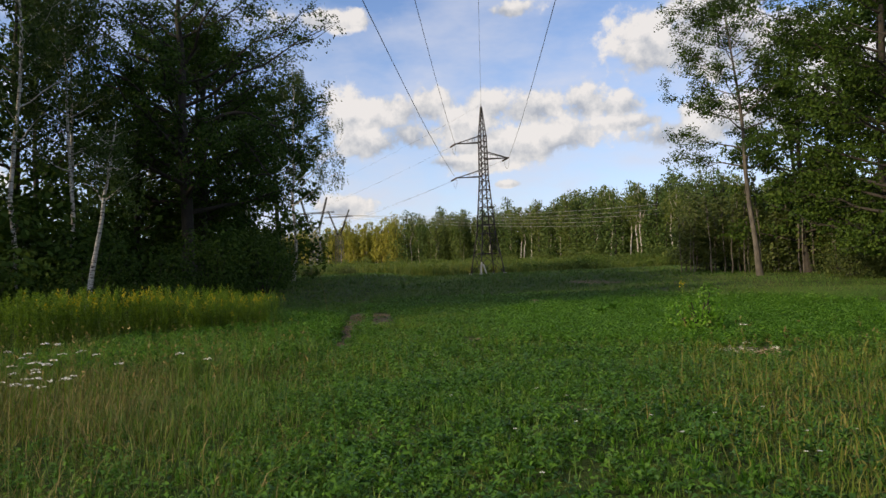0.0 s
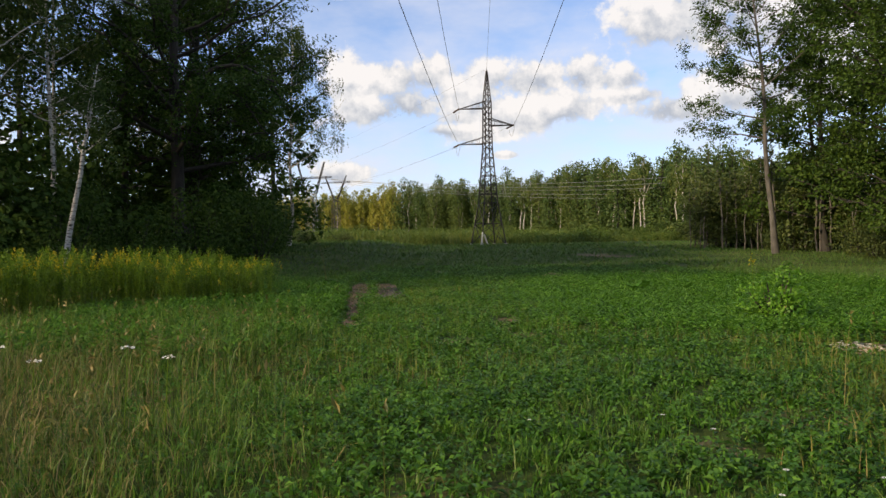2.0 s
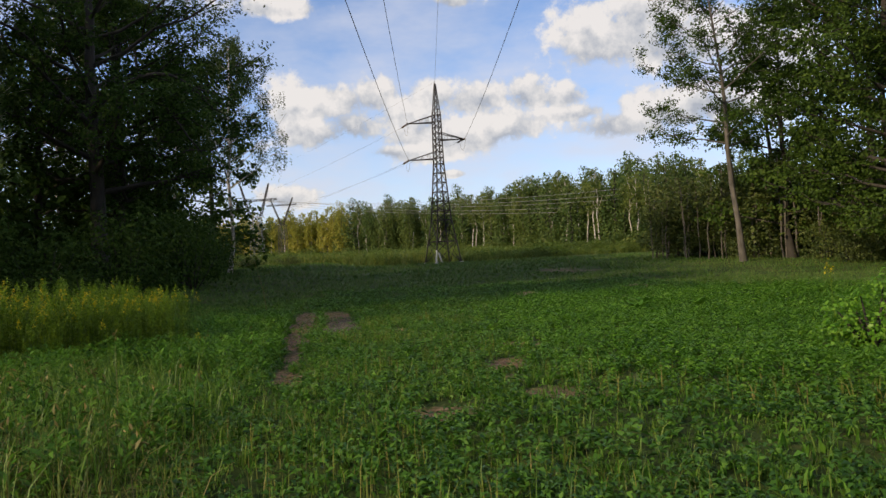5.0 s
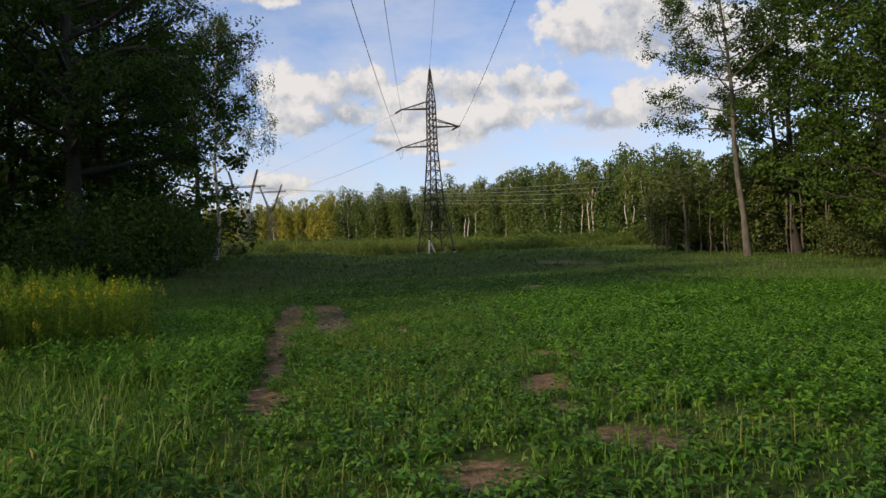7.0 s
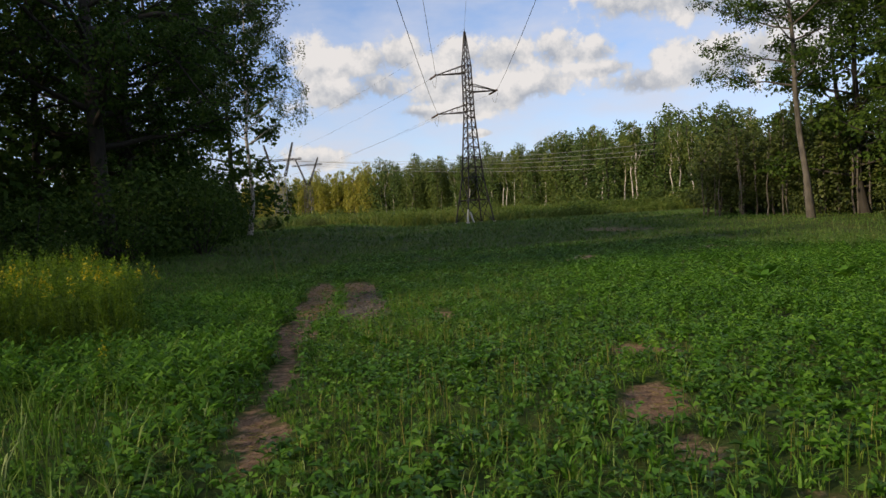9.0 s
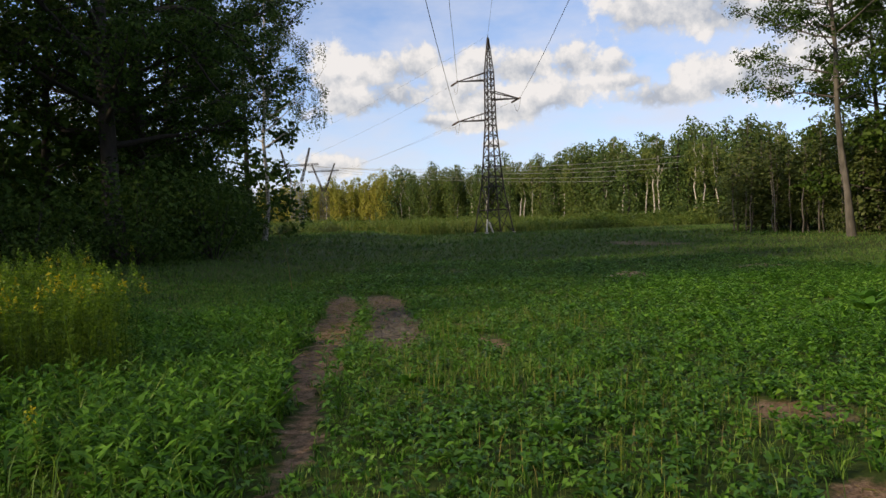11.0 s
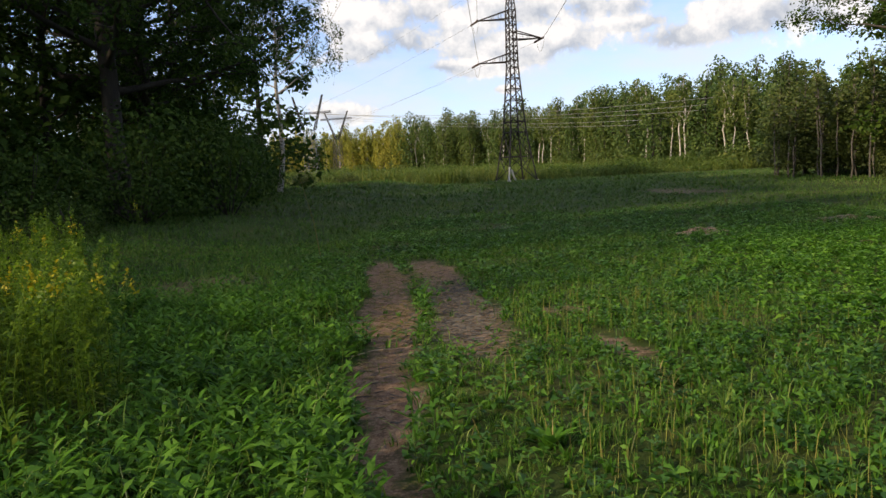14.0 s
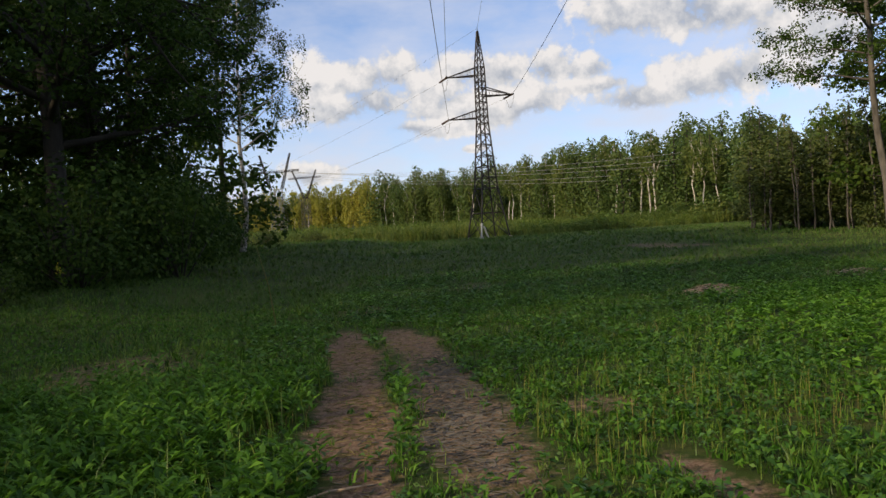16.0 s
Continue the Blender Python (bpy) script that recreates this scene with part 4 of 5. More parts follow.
# tall undergrowth inside the wood
BUSH_C = bush_mesh(gt, 5.0, 9.0, 2000, 0.5, M_OAK_LEAF)
for i, (x, y, tall) in enumerate(((-24, 46, 1.0), (-27, 39, 1.1), (-22, 56, 1.1), (-32, 33, 1.1), (-30, 52, 1.3), (-36, 42, 1.0), (-26, 64, 1.2), (-40, 50, 1.1), (-33, 62, 1.1), (-42, 34, 1.1),
                                  (-27, 76, 1.2), (-38, 72, 1.2), (-24, 33.5, 0.8), (-48, 42, 1.3), (-47, 58, 1.3), (-44, 24, 1.2), (-20, 70, 0.9), (-36, 84, 1.2))):
    make_bush("tall_shrub", "tall dark thicket inside the wood", BUSH_C, x, y, 40 * i, 1.0, "thickets inside the wood", tall)

# the wood on the far side of the herbs
PALE_TREE = ("tall_thin_tree", "tall thin-crowned tree with a pale leaning trunk", tree_parts(25, gt, 6.6, 0.36, 32, 30000, 0.21, 0.26, M_OAK_LEAF, M_PALEBARK, lean=(-0.05, 0.0), clump=0.6, twigs=8))
OAK_R = ("oak_tree", "broad light-green oak at the meadow's edge", tree_parts(25, gt, 8.0, 0.07, 34, 32000, 0.25, 0.42, M_LIGHT_LEAF, M_BARK, clump=0.75, twigs=8))
OAK_R2 = ("oak_tree", "leafy green deciduous tree in the wood", tree_parts(23, gt, 6.0, 0.08, 24, 8600, 0.40, 0.3, M_LIGHT_LEAF, M_BARK, clump=0.85))
YOUNG = ("young_aspen", "slender young tree with a thin pale stem", forest_tree(11, gt, 2.4, 0.14, 18, 1900, 0.32, 0.075, M_THICKET, M_PALEBARK, 0.012))
YOUNG2 = ("young_aspen", "slender young tree with dull green leaves", forest_tree(9.5, gt, 2.2, 0.10, 18, 1900, 0.30, 0.06, M_THICKET, M_PALEBARK, 0.015))
RIGHT = [PALE_TREE, OAK_R, OAK_R2, YOUNG, YOUNG2, OAK_DEEP]
spots = [(0, 25.2, 60.5, 0, 1.0, 1.0), (1, 30.5, 48.0, 30, 1.05, 1.05), (1, 27.0, 43.5, 200, 0.85, 0.95), (2, 35.0, 58.0, 90, 1.05, 1.05), (2, 30.5, 63.0, 10, 1.0, 0.95),
         (2, 37.0, 44.0, 120, 1.1, 1.1), (2, 33.0, 72.0, 250, 1.0, 0.85), (5, 41.0, 66.0, 70, 1.1, 1.0), (5, 42.0, 52.0, 10, 1.1, 1.1), (2, 31.0, 33.0, 60, 1.1, 1.0), (2, 38.0, 36.0, 300, 1.1, 1.0),
         (5, 34, 22, 10, 1.0, 1.0), (5, 37, 8, 150, 1.0, 1.0), (5, 34, -6, 80, 1.0, 1.0)]
for row, count in enumerate((13, 13, 12)):
    for i in range(count):
        spots.append((3 + (i + row) % 2, 23.4 + 1.2 * i + 1.2 * row + 0.7 * math.sin(5 * i + row), 76.5 - 1.75 * i + 3.2 * row + 1.6 * math.sin(3.1 * i + 2 * row), 51 * i + 40 * row,
                      0.9 + 0.2 * math.sin(7 * i + row) ** 2, (0.66, 0.74, 0.82)[row] + 0.14 * math.sin(2.3 * i + row)))
# bare thin stems standing before the leaves
STEM = ("young_aspen", "bare thin pale stem at the grove's edge", forest_tree(9.5, gt, 0.8, 0.62, 7, 260, 0.3, 0.06, M_THICKET, M_PALEBARK, 0.02))
RIGHT.append(STEM)
for i in range(26):
    spots.append((6, 22.4 + 0.6 * i + 0.5 * math.sin(9 * i), 74.6 - 0.88 * i + 1.0 * math.sin(4.1 * i), 70 * i, 0.75 + 0.3 * math.sin(3 * i) ** 2, 0.9 + 0.15 * math.sin(5 * i)))
grove(RIGHT, spots, "wood across the meadow")
for i, (x, y, s, tall) in enumerate(((28.5, 52.0, 1.0, 1.0), (31.0, 45.5, 1.0, 1.0), (27.5, 38.5, 0.9, 0.9), (33.5, 54.0, 1.2, 1.2), (29.0, 66.0, 1.1, 1.1), (36.0, 50.0, 1.3, 1.4), (33.5, 40.0, 1.2, 1.2), (36.0, 65.0, 1.3, 1.4), (30.5, 58.0, 1.1, 1.1))):
    make_bush("bush", "green shrub under the trees across the meadow", BUSH_B, x, y, 61 * i, s, "shrubs across the meadow", tall)

BUSH_D = bush_mesh(gt, 4.4, 8.5, 2200, 0.42, M_THICKET)
for i, (x, y, tall) in enumerate(((36, 56, 0.9), (39, 47, 1.0), (35, 68, 0.8), (44, 60, 1.3), (46, 48, 1.4), (42, 74, 1.0), (38, 38, 1.0), (48, 36, 1.5), (32, 66, 0.85), (29, 77, 0.75), (33, 73, 0.8), (36, 80, 0.85), (31, 84, 0.75), (38, 86, 0.85), (34, 48, 0.8), (33, 36, 0.9))):
    make_bush("tall_shrub", "tall green thicket inside the wood", BUSH_D, x, y, 50 * i, 1.0, "thickets across the meadow", tall)
# the wood behind the start of the walk
grove(LEFT, [(5, -4, -42, 10, 1.0, 1.0), (5, 6, -40, 40, 1.0, 1.0), (5, 16, -34, 100, 1.0, 1.0), (5, 26, -22, 0, 1.0, 1.0), (5, 0, -54, 0, 1.2, 1.2), (5, 12, -48, 0, 1.1, 1.0), (5, 24, -36, 60, 1.1, 1.0)], "wood behind the meadow")

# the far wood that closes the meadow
FAR = [("birch_tree", "far birch with a bare white crooked trunk", forest_tree(15.5, gt, 2.2, 0.46, 14, 1200, 0.42, 0.14, M_FAR_LEAF_HAZED, M_BIRCH, 0.02, True)),
       ("aspen_tree", "far tall green forest tree", forest_tree(16, gt, 3.4, 0.08, 30, 2100, 0.46, 0.13, M_FAR_LEAF_HAZED, M_PALEBARK)),
       ("oak_tree", "far broad round-crowned forest tree", forest_tree(16.5, gt, 4.2, 0.05, 32, 1600, 0.58, 0.2, M_FAR_SHADED, M_BARK)),
       ("alder_tree", "far slender forest tree with leaves coloured as shaded", forest_tree(15, gt, 3.0, 0.04, 30, 2000, 0.45, 0.14, M_FAR_SHADED, M_BARK)),
       ("birch_tree", "far slim birch with leaves coloured sunlit yellow-green", forest_tree(15, gt, 2.4, 0.16, 20, 1300, 0.5, 0.11, M_FAR_SUNLIT, M_BIRCH, 0.015)),
       ("aspen_tree", "far leafy forest tree coloured sunlit yellow-green", forest_tree(15.5, gt, 3.2, 0.06, 24, 1500, 0.56, 0.12, M_FAR_SUNLIT, M_PALEBARK))]
EDGE = [(-95, 262), (-64, 250), (-29, 228), (8, 190), (26, 150), (34, 118), (40, 96)]


def far_spots():
    g = np.random.default_rng(31)
    out = []
    seg = np.hypot(*np.diff(np.array(EDGE, dtype=float), axis=0).T)
    total = seg.sum()
    for row in range(4):
        step = (3.1, 3.3, 4.2, 6.0)[row]
        for s in np.arange(0, total, step):
            s = min(total - 0.01, s + g.uniform(-1.4, 1.4) + (row % 2) * 2)
            i = int(np.searchsorted(np.cumsum(seg), max(s, 0)))
            u = (max(s, 0) - (np.cumsum(seg)[i] - seg[i])) / seg[i]
            a, b = np.array(EDGE[i], float), np.array(EDGE[i + 1], float)
            q = a + (b - a) * u
            nrm = np.array([-(b - a)[1], (b - a)[0]]) / seg[i]
            q = q + nrm * (row * 4.5 + g.uniform(-1.8, 1.5))
            # sun painted as yellow-green birches on the open side, shade as deeper green mixed wood beyond
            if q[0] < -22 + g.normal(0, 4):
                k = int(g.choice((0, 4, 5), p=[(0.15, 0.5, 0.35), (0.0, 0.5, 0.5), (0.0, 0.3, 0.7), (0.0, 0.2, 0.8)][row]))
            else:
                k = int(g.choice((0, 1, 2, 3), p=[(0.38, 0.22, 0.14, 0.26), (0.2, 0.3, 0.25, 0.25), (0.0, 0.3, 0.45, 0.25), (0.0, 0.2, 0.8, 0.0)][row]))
            sc = g.uniform(0.86, 1.02) * (1.0, 1.0, 1.03, 1.12)[row] * (1.0, 1.0, 1.0, 1.05, 1.0, 0.85)[i]
            out.append((k, float(q[0]), float(q[1]), g.uniform(0, 360), sc, g.uniform(0.86, 1.1)))
    return out


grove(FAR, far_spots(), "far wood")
FAR_BUSH = bush_mesh(gt, 3.2, 2.8, 700, 0.42, M_FAR_LEAF_HAZED)
FAR_THICKET = bush_mesh(gt, 4.4, 9.0, 800, 0.9, M_FAR_SHADED)
gf = np.random.default_rng(32)
for i in range(96):
    u = (i + 0.5) / 96 * (len(EDGE) - 1.001)
    a, b = EDGE[int(u)], EDGE[int(u) + 1]
    n = Vector((-(b[1] - a[1]), b[0] - a[0])).normalized() * (6 if i % 2 else 11)
    make_bush("tall_shrub", "thicket inside the far wood with leaves coloured as shaded", FAR_THICKET, a[0] + (b[0] - a[0]) * (u % 1) + n.x, a[1] + (b[1] - a[1]) * (u % 1) + n.y, 29 * i, 1.0, "thickets in the far wood", 0.85 if i % 2 else 1.15)
for i in range(34):
    u = gf.uniform(0, len(EDGE) - 1.001)
    a, b = EDGE[int(u)], EDGE[int(u) + 1]
    x, y = a[0] + (b[0] - a[0]) * (u % 1) - gf.uniform(0, 5), a[1] + (b[1] - a[1]) * (u % 1) - gf.uniform(1, 7)
    make_bush("bush", "low green scrub before the far wood", FAR_BUSH, x, y, 31 * i, gf.uniform(0.7, 1.2), "scrub before the far wood")


# ---- tall grass band round the pylon ----
def build_tall_grass():
    g = np.random.default_rng(15)

    def keep(x, y):
        line = 93 + 6 * wave(x, y, 0.06, 0.4) + 0.35 * np.abs(x - 2)
        gap = np.hypot((x - 2.07) / 4.5, (y - 94) / 7)
        return smooth(0, 4, y - line) * smooth(0.9, 1.3, gap)

    p = scatter(-75, 45, 84, 125, 24, g, keep)
    p = np.concatenate([p, scatter(-95, 45, 125, 200, 4.0, g)])
    n = len(p)
    hump = 0.75 + 0.45 * wave(p[:, 0], p[:, 1], 0.16, 1.4) + 0.2 * wave(p[:, 0], p[:, 1], 0.6, 0.3)
    v, f = blades(p, g.uniform(1.2, 2.2, n) * hump, g.uniform(0.03, 0.06, n), g.uniform(0.1, 0.6, n), g, 1)
    stuff("tall_grass", mesh_from("tall_grass", v, f, [M_TALLGRASS]), "band of tall unmown grass round the pylon", "grass")
    # leafy weeds standing among the grass
    p = scatter(-70, 42, 88, 120, 1.5, g, keep)
    p = np.concatenate([p, scatter(-95, 42, 120, 190, 0.4, g)])
    v, f = shoots(p, g.uniform(1.0, 2.0, len(p)) * (0.8 + 0.5 * wave(p[:, 0], p[:, 1], 0.16, 1.4)), 9, 0.5, 0.42, g)
    stuff("tall_weeds", mesh_from("tall_weeds", v, f, [M_TALLWEED]), "tall leafy green weeds among unmown grass", "weeds")
    low = bush_mesh(g, 2.4, 2.0, 650, 0.3, M_TALLWEED)
    for i in range(40):
        u = g.uniform(0, 1)
        x = -40 + 72 * u
        y = 101 + 0.3 * abs(x - 2) + g.uniform(-3, 9)
        if abs(x - 2) > 6:
            make_bush("bush", "low light green scrub in the tall grass", low, x, y, 50 * i, g.uniform(0.6, 1.15), "light scrub in the tall grass")


build_tall_grass()


# ---- pylons and wires ----
def lattice(tb, corners_low, corners_high, panels, r_leg, r_brace, cross=True):
    lo, hi = [np.array(c, float) for c in corners_low], [np.array(c, float) for c in corners_high]
    k = len(lo)
    for i in range(k):
        tb.bar(lo[i], hi[i], r_leg)
    for j in range(panels):
        u0, u1 = j / panels, (j + 1) / panels
        for i in range(k):
            m = (i + 1) % k
            a0, a1 = lo[i] + (hi[i] - lo[i]) * u0, lo[i] + (hi[i] - lo[i]) * u1
            b0, b1 = lo[m] + (hi[m] - lo[m]) * u0, lo[m] + (hi[m] - lo[m]) * u1
            tb.bar(a0, b1, r_brace)
            if cross:
                tb.bar(b0, a1, r_brace)
            tb.bar(a1, b1, r_brace)


def square(w, z):
    return [(w, w, z), (-w, w, z), (-w, -w, z), (w, -w, z)]


PX, PY, PTURN = 2.07, 97.1, 24
ARMS = [("lower", -1, 13.6, 3.8), ("right", 1, 16.1, 3.5), ("upper", -1, 18.4, 3.8)]


def make_pylon(x, y):
    root = new("pylon")
    z = float(height(x, y))
    tb = Tubes()
    lattice(tb, square(1.78, 0), square(0.98, 5.6), 2, 0.10, 0.05)
    lattice(tb, square(0.98, 5.6), square(0.50, 13.0), 6, 0.10, 0.055, False)
    part("lower_body", tb.mesh("lower_body", M_STEEL), root)
    tb = Tubes()
    lattice(tb, square(0.50, 13.0), square(0.42, 19.4), 8, 0.09, 0.052, False)
    part("upper_body", tb.mesh("upper_body", M_STEEL), root)
    tb = Tubes()
    lattice(tb, square(0.42, 19.4), square(0.06, 23.5), 5, 0.07, 0.042, False)
    tb.bar((0, 0, 23.4), (0, 0, 23.9), 0.04)
    part("peak", tb.mesh("peak", M_STEEL), root)
    c, s = math.cos(radians(-PTURN)), math.sin(radians(-PTURN))
    for name, side, za, ln in ARMS:
        tb = Tubes()
        tip = np.array([side * ln * c, side * ln * s, za])
        w = 0.46
        roots = [np.array([side * w * 0.9, w, za]), np.array([side * w * 0.9, -w, za]), np.array([side * w * 0.9, w, za + 0.95]), np.array([side * w * 0.9, -w, za + 0.95])]
        for q in roots:
            tb.bar(q, tip, 0.065)
        for u in (0.25, 0.5, 0.75):
            lv = [q + (tip - q) * u for q in roots]
            tb.bar(lv[0], lv[1], 0.03)
            tb.bar(lv[0], lv[2], 0.025)
            tb.bar(lv[1], lv[3], 0.025)
            tb.bar(lv[0], roots[1] + (tip - roots[1]) * (u - 0.25), 0.025)
        part("crossarm", tb.mesh("crossarm", M_STEEL), root)
    tb = Tubes()
    for a, b in (((-1.82, -1.82, 0.0), (-1.58, -1.58, 1.6)), ((-1.0, -1.82, 0.0), (-1.4, -1.66, 1.3))):
        tb.bar(a, b, 0.12)
    part("leg_foot", tb.mesh("leg_foot", M_WHITE), root, "whitewashed foot of a lattice leg")
    tb = Tubes()
    for q in square(1.78, 0):
        tb.add([(q[0], q[1], -0.3), (q[0], q[1], 0.12)], [0.3, 0.24], 8)
    part("footing", tb.mesh("footing", M_STONE), root)
    root.matrix_basis = pose(x, y, z, 0, 0, PTURN)
    return tagged(root, "dark steel lattice pylon with three crossarms in the meadow", "pylon", "lattice pylons")


make_pylon(PX, PY)


def arm_tip(k):
    _, side, za, ln = ARMS[k]
    return np.array([PX + side * ln, PY, float(height(PX, PY)) + za])


def wire(a, b, sag, r, mat, label="overhead aluminium power line wire"):
    a, b = np.array(a, float), np.array(b, float)
    s = np.linspace(0, 1, 25)
    pts = a + (b - a) * s[:, None]
    pts[:, 2] -= 4 * sag * s * (1 - s)
    tb = Tubes()
    tb.add(pts, np.full(25, r), 5)
    tagged(new("power_line", tb.mesh("power_line", mat)), label, "wire", "power line wires")


def insulator(a, b):
    """A string of porcelain discs from a to b."""
    a, b = np.array(a, float), np.array(b, float)
    u = np.linspace(0, 1, 29)
    rr = np.where(np.arange(29) % 2 == 0, 0.03, 0.125)
    tb = Tubes()
    tb.add(a + (b - a) * u[:, None], rr, 8)
    tagged(new("insulator_string", tb.mesh("insulator_string", M_INSUL)), "dark porcelain insulator string at a crossarm tip", "insulator", "insulator strings")


BACK = [(-4.6, -70.0, 17.0), (5.4, -70.0, 19.0), (-1.9, -70.0, 20.5)]
AWAY = [(-130.0, 300.0, 22.0), (-124.0, 300.0, 25.0), (-130.0, 300.0, 28.0)]
for k in range(3):
    tip = arm_tip(k)
    for other, sag in ((BACK[k], 3.4), (AWAY[k], 6.5)):
        way = (np.array(other) - tip) / np.linalg.norm(np.array(other) - tip)
        end = tip + way * 1.5 - np.array([0, 0, 0.25])
        insulator(tip, end)
        wire(end, other, sag, 0.02 if other[1] < 0 else 0.011, M_WIRE)
    j = arm_tip(k) - np.array([0, 0, 0.2])
    wire(j + np.array([0.1, -1.4, -0.2]), j + np.array([-0.5, 1.3, -0.2]), 1.1, 0.016, M_WIRE, "slack jumper wire under a crossarm")
peak = np.array([PX, PY, float(height(PX, PY)) + 23.8])
wire(peak, (1.4, -70, 25.0), 3.6, 0.014, M_WIRE, "thin earth wire strung from the pylon's peak")
wire(peak, (-127, 300, 33), 6.5, 0.008, M_WIRE, "thin earth wire strung from the pylon's peak")


def make_v_pylon(x, y, h_split, h_top, wide, bar_z, bar_w, shaft_mat, foot):
    """A V-shaped portal pylon: lattice shaft, two spread arms, a crossbeam with hangers."""
    root = new("v_pylon")
    tb = Tubes()
    lattice(tb, square(0.95, 0), square(0.8, h_split), 6, 0.06, 0.03)
    part("shaft", tb.mesh("shaft", shaft_mat), root, "lattice shaft")
    for side in (-1, 1):
        tb = Tubes()
        lo = [(side * foot + dx, dy, h_split) for dx, dy in ((0.2, 0.2), (-0.2, 0.2), (-0.2, -0.2), (0.2, -0.2))]
        hi = [(side * wide + dx * 0.4, dy * 0.4, h_top) for dx, dy in ((0.25, 0.25), (-0.25, 0.25), (-0.25, -0.25), (0.25, -0.25))]
        lattice(tb, lo, hi, 7, 0.05, 0.022)
        part("spread_arm", tb.mesh("spread_arm", M_STEEL), root)
    tb = Tubes()
    lattice(tb, [(-bar_w, 0.2, bar_z), (-bar_w, -0.2, bar_z), (-bar_w, 0, bar_z + 0.3)], [(bar_w, 0.2, bar_z), (bar_w, -0.2, bar_z), (bar_w, 0, bar_z + 0.3)], 12, 0.045, 0.02)
    part("crossbeam", tb.mesh("crossbeam", M_STEEL), root)
    root.matrix_basis = pose(x, y, float(height(x, y)) - 0.3, 0, 0, -12)
    return tagged(root, "far V-shaped grey steel pylon above tall grass", "pylon", "V-shaped pylons")


V1, V2 = (-33.5, 145.0), (-37.4, 190.0)
v1z, v2z = float(height(*V1)), float(height(*V2))
make_v_pylon(*V1, 13.1 - v1z, 19.5 - v1z, 3.0, 16.2 - v1z, 4.6, M_GALV, 1.1)
make_v_pylon(*V2, 14.4 - v2z, 21.3 - v2z, 3.1, 19.4 - v2z, 4.2, M_PALEBARK, 0.3)
for k, (a, b) in enumerate((((-33.0, 146, 16.0), (62, 112, 14.6)), ((-31.0, 146, 15.9), (62, 113, 13.4)), ((-29.5, 146, 15.8), (62, 114, 12.4)),
                            ((-33.0, 190, 19.2), (62, 116, 11.0)), ((-37.0, 190, 19.2), (62, 117, 9.8)))):
    wire(a, b, 2.6, 0.024, M_WIRE_PALE, "bright power line wire crossing before the far wood")


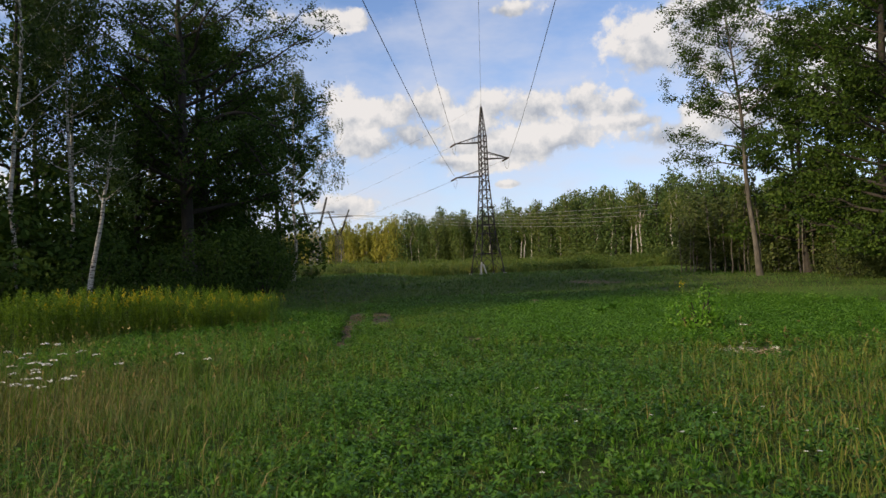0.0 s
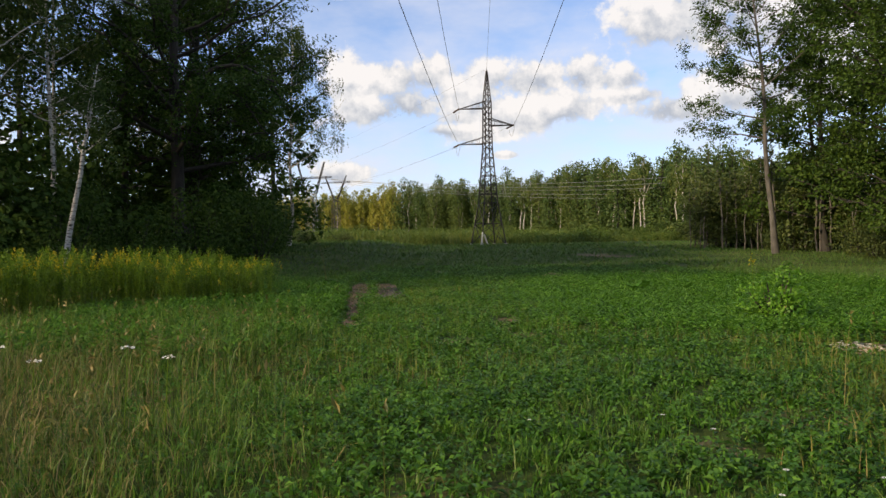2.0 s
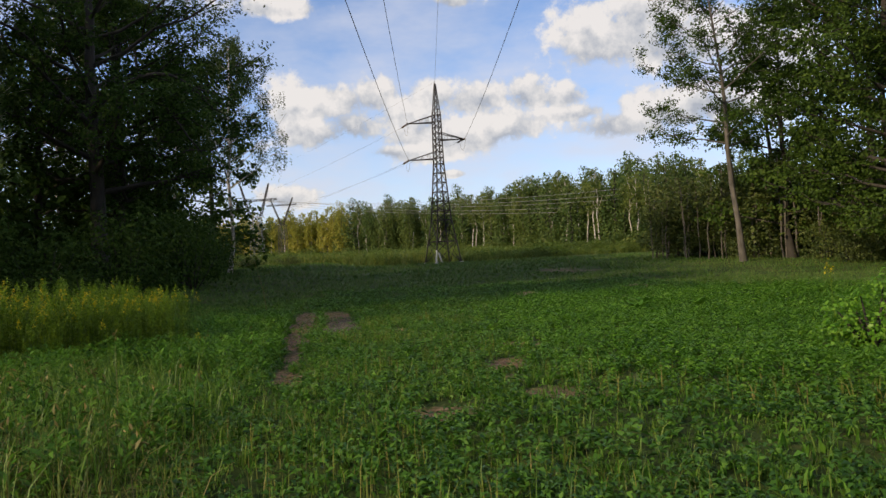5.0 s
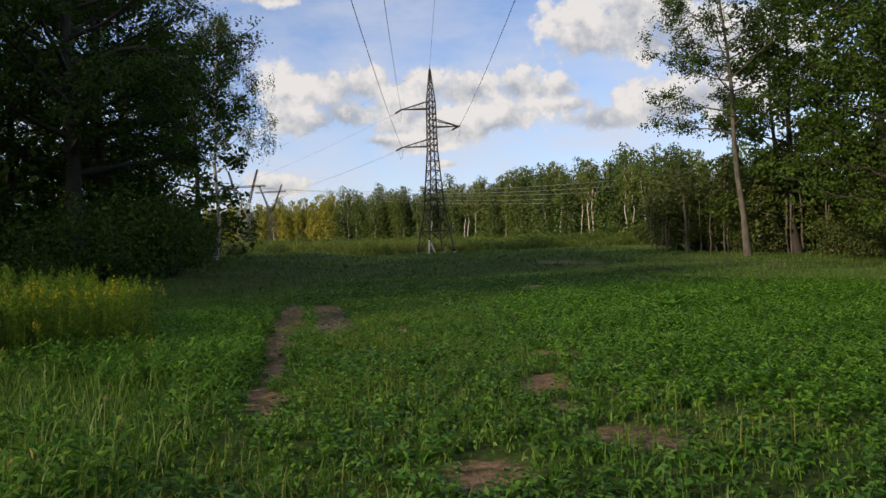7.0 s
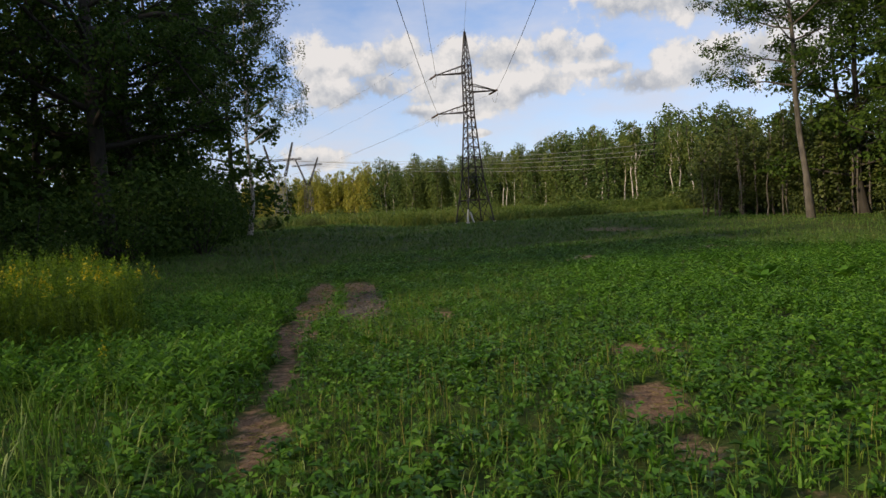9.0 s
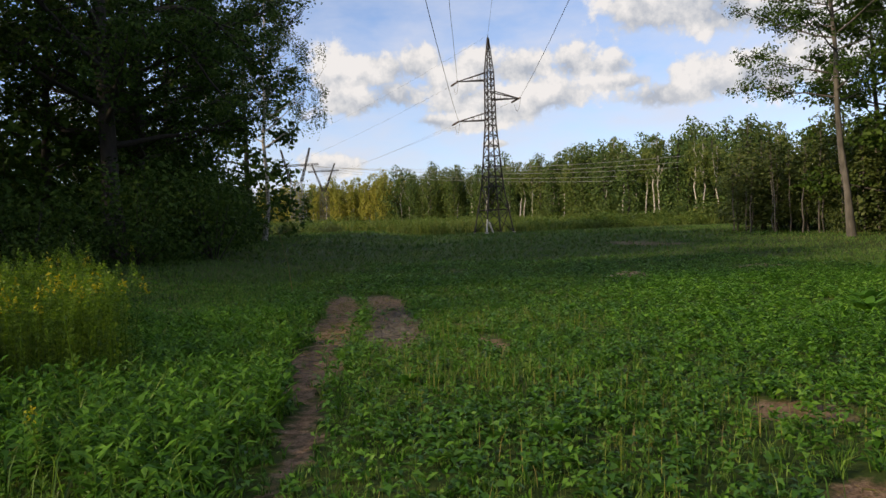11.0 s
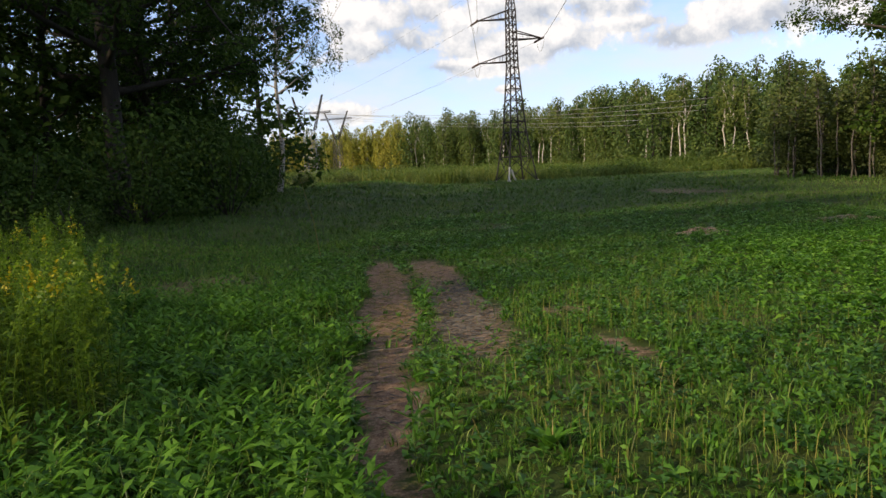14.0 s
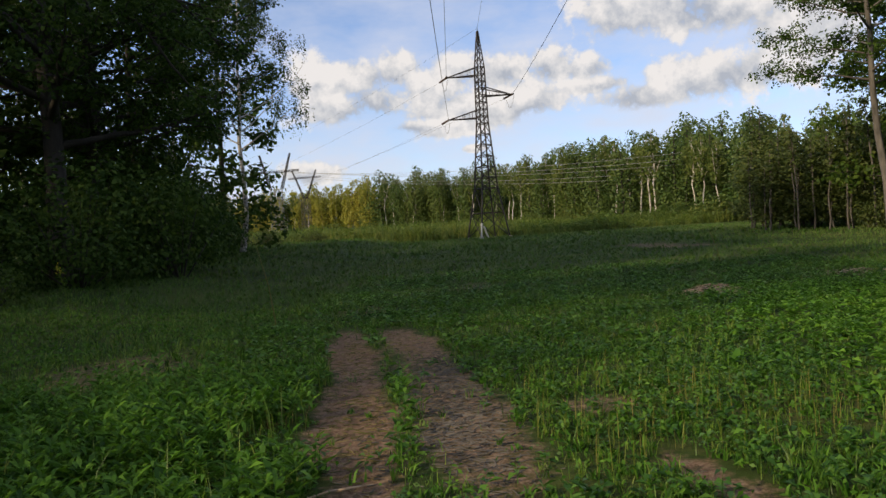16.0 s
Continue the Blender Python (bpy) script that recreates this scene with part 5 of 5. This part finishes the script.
# ---- small growth and litter ----
def build_small():
    g = np.random.default_rng(41)
    # yarrow heads
    for cx, cy, count in ((-3.35, 4.9, 20), (-2.75, 4.1, 5), (-4.3, 5.8, 12), (-2.2, 5.4, 3), (4.6, 6.2, 3)):
        for _ in range(count):
            x, y = cx + g.normal(0, 0.28), cy + g.normal(0, 0.35)
            z, h = float(height(x, y)), g.uniform(0.5, 0.85)
            tb = Tubes()
            tb.add([(0, 0, 0), (0.02, 0.01, h * 0.6), (0.03, 0.02, h)], [0.004, 0.0035, 0.003], 4)
            root = new("yarrow_plant")
            part("stem", tb.mesh("stem", M_GOLD_LEAF), root)
            m = 26
            a, r = g.uniform(0, 6.28, m), 0.05 * np.sqrt(g.uniform(0, 1, m))
            c = np.stack([0.03 + np.cos(a) * r, 0.02 + np.sin(a) * r, h + 0.01 - r * 0.25 + g.normal(0, 0.004, m)], 1)
            v, f = leaf_quads(c, 0.022, g, up=3.0, narrow=0.95)
            part("flower_head", mesh_from("flower_head", v, [f], [M_PETAL]), root, "flat white cluster of tiny flowers")
            root.matrix_basis = pose(x, y, z)
            tagged(root, "white-flowered yarrow among dry grass", "wildflower", "yarrow plants")
    # daisies in the turf
    p = scatter(0.8, 4.6, 1.6, 6.0, 1.0, g)
    for x, y, z in p:
        root = new("daisy")
        h = g.uniform(0.12, 0.25)
        tb = Tubes()
        tb.add([(0, 0, 0), (0.01, 0, h)], [0.003, 0.0025], 4)
        part("stem", tb.mesh("stem", M_HERB), root)
        a = np.arange(9) * 2 * math.pi / 9
        c = np.stack([0.01 + np.cos(a) * 0.011, np.sin(a) * 0.011, np.full(9, h)], 1)
        d = np.stack([np.cos(a), np.sin(a), np.full(9, 0.1)], 1) * 0.010
        s = np.stack([-np.sin(a), np.cos(a), np.zeros(9)], 1) * 0.005
        v = np.stack([c - d * 0.6, c + s, c + d, c - s], 1).reshape(-1, 3)
        part("petals", mesh_from("petals", v, [np.arange(36).reshape(9, 4)], [M_PETAL]), root)
        root.matrix_basis = pose(x, y, z)
        tagged(root, "small white daisy in the turf", "wildflower", "daisies")
    # a single dry stalk
    tb = Tubes()
    tb.add([(0, 0, 0), (-0.12, 0, 0.9), (-0.4, 0, 2.0)], [0.016, 0.012, 0.005], 5)
    ob = new("dry_stalk", tb.mesh("dry_stalk", M_STRAW))
    ob.matrix_basis = pose(-5.95, 30.9, float(height(-5.95, 30.9)))
    tagged(ob, "lone tall dry stalk leaning over the grass", "stalk")
    tb = Tubes()
    tb.add([(0, 0, 0), (-0.15, 0, 0.7), (-0.45, 0, 1.5)], [0.016, 0.012, 0.006], 5)
    ob = new("dry_stalk", tb.mesh("dry_stalk", M_STRAW))
    ob.matrix_basis = pose(8.3, 44.0, float(height(8.3, 44.0)))
    tagged(ob, "dry pale stalk leaning in the mown meadow", "stalk")
    # broad-leaved dock plants in the herbs
    for x, y, s in ((5.35, 22.4, 1.0), (5.9, 23.4, 1.1), (7.0, 22.6, 0.9), (-1.55, 17.9, 0.5), (2.6, 22.0, 0.6), (-0.3, 16.0, 0.5), (0.9, 24.0, 0.6)):
        root = new("dock_plant")
        for j in range(9):
            a, ln = j * 2.4, g.uniform(0.32, 0.5)
            u = np.linspace(0, 1, 6)
            w = 0.07 * np.sin(np.pi * (0.12 + 0.86 * u)) + 0.004
            r, zz = ln * u * 0.75, ln * (1.15 * u - 0.55 * u * u)
            left = np.stack([np.cos(a) * r - np.sin(a) * w, np.sin(a) * r + np.cos(a) * w, zz + 0.02], 1)
            right = np.stack([np.cos(a) * r + np.sin(a) * w, np.sin(a) * r - np.cos(a) * w, zz + 0.02], 1)
            mid = np.stack([np.cos(a) * r, np.sin(a) * r, zz], 1)
            k = np.arange(5)
            f = np.concatenate([np.stack([k, k + 1, k + 7, k + 6], 1), np.stack([k + 6, k + 7, k + 13, k + 12], 1)])
            part("leaf", mesh_from("leaf", np.concatenate([left, mid, right]), [f], [M_HERB]), root)
        root.matrix_basis = pose(x, y, float(height(x, y)), 0, 0, 40 * x)
        root.scale = (s, s, s)
        tagged(root, "broad-leaved green dock plant in the herbs", "weed", "dock plants")


build_small()
stick = Tubes()
stick.add([(-0.28, -0.05, 0.0), (-0.05, 0.0, 0.03), (0.24, 0.07, 0.012)], [0.010, 0.009, 0.005], 6)
stick.add([(0.0, 0.01, 0.025), (0.1, -0.06, 0.05)], [0.006, 0.003], 5)
stick_ob = new("fallen_stick", stick.mesh("fallen_stick", M_CHIP))
stick_ob.matrix_basis = pose(-3.0, 20.6, float(height(-3.0, 20.6)) - 0.01, 0, 0, 15)
tagged(stick_ob, "dry pale stick lying on the worn track", "stick")
# the leafy sapling bush in the herbs
SAPLING = bush_mesh(np.random.default_rng(43), 0.6, 1.15, 2000, 0.075, M_NETTLE)
make_bush("sapling_bush", "small bright green leafy bush in the herbs", SAPLING, 6.1, 13.9, 0, 1.0, "")
LOW = bush_mesh(np.random.default_rng(45), 1.0, 1.9, 1300, 0.11, M_LIGHT_LEAF)
for i, (x, y, s_) in enumerate(((-13.6, 27.6, 1.0), (-12.0, 28.6, 0.8), (-15.8, 26.8, 1.1), (-17.6, 31.6, 0.9), (-14.2, 34.2, 0.9))):
    make_bush("bush", "low grey-green sapling scrub before the dark wood", LOW, x, y, 70 * i, s_, "sapling scrub before the wood")
# dark scrub at the band's near side
for i, (x, y, s) in enumerate(((-22.0, 92.0, 1.0), (-17.5, 93.0, 0.8), (-25.5, 93.5, 0.9))):
    make_bush("bush", "low dark scrub in the tall grass", BUSH_B, x, y, 80 * i, s, "scrub in the tall grass", 0.6)


def litter(name, label, spot, count, length, mat, g, thick=0.010, pile=0.0):
    """Dry chips and twigs strewn in a low heap: each a flattened splinter."""
    tb = Tubes()
    cx, cy, rx, ry = spot
    for _ in range(count):
        x, y = cx + g.normal(0, rx), cy + g.normal(0, ry)
        z = float(height(x, y)) - 0.02 + g.uniform(0.004, 2.5 * thick) + pile * g.uniform(0, 1) * math.exp(-((x - cx) / rx) ** 2 - ((y - cy) / ry) ** 2)
        a, ln = g.uniform(0, 3.14), length * g.uniform(0.4, 1.3)
        d = np.array([math.cos(a), math.sin(a), g.normal(0, 0.12)]) * ln / 2
        tb.add([np.array([x, y, z]) - d, np.array([x, y, z]) + d], [thick, thick * 0.6], 4)
    tagged(new(name, tb.mesh(name, mat)), label, "litter", kind="stuff")


gl = np.random.default_rng(44)
litter("wood_chips", "low heap of dry reddish wood chips in grass", (4.0, 33.1, 0.6, 0.5), 620, 0.3, M_CHIP, gl, 0.012, 0.22)
litter("dry_twigs", "scattered dry pale twigs in the meadow", (9.4, 36.4, 0.8, 0.5), 320, 0.4, M_CHIP, gl, 0.012, 0.16)
litter("dry_twigs", "dry twigs and bark on bare earth", (6.15, 10.0, 0.3, 0.2), 200, 0.16, M_CHIP, gl, 0.010, 0.08)
litter("bark_chips", "pale chips and splinters lying on bare earth", (5.65, 10.5, 0.22, 0.12), 160, 0.09, M_STONE, gl, 0.012, 0.08)
litter("dry_stems", "broken dry stems on the worn track", (-3.05, 22.5, 0.36, 2.4), 1300, 0.11, M_STRAW, gl, 0.0035)
litter("cut_stems", "grey-green cut stems strewn over the worn track", (-2.2, 22.8, 0.34, 1.9), 3200, 0.11, M_PALEBARK, gl, 0.005)
litter("dry_stems", "broken dry stems on the worn track", (-3.5, 27.0, 0.5, 1.6), 600, 0.12, M_STRAW, gl, 0.004)
litter("dry_stems", "broken dry stems on the worn track", (-1.85, 14.2, 0.16, 0.9), 420, 0.07, M_STRAW, gl, 0.0025)
litter("dry_stems", "broken dry stems on bare earth", (1.35, 15.2, 0.2, 0.9), 300, 0.07, M_STRAW, gl, 0.0025)
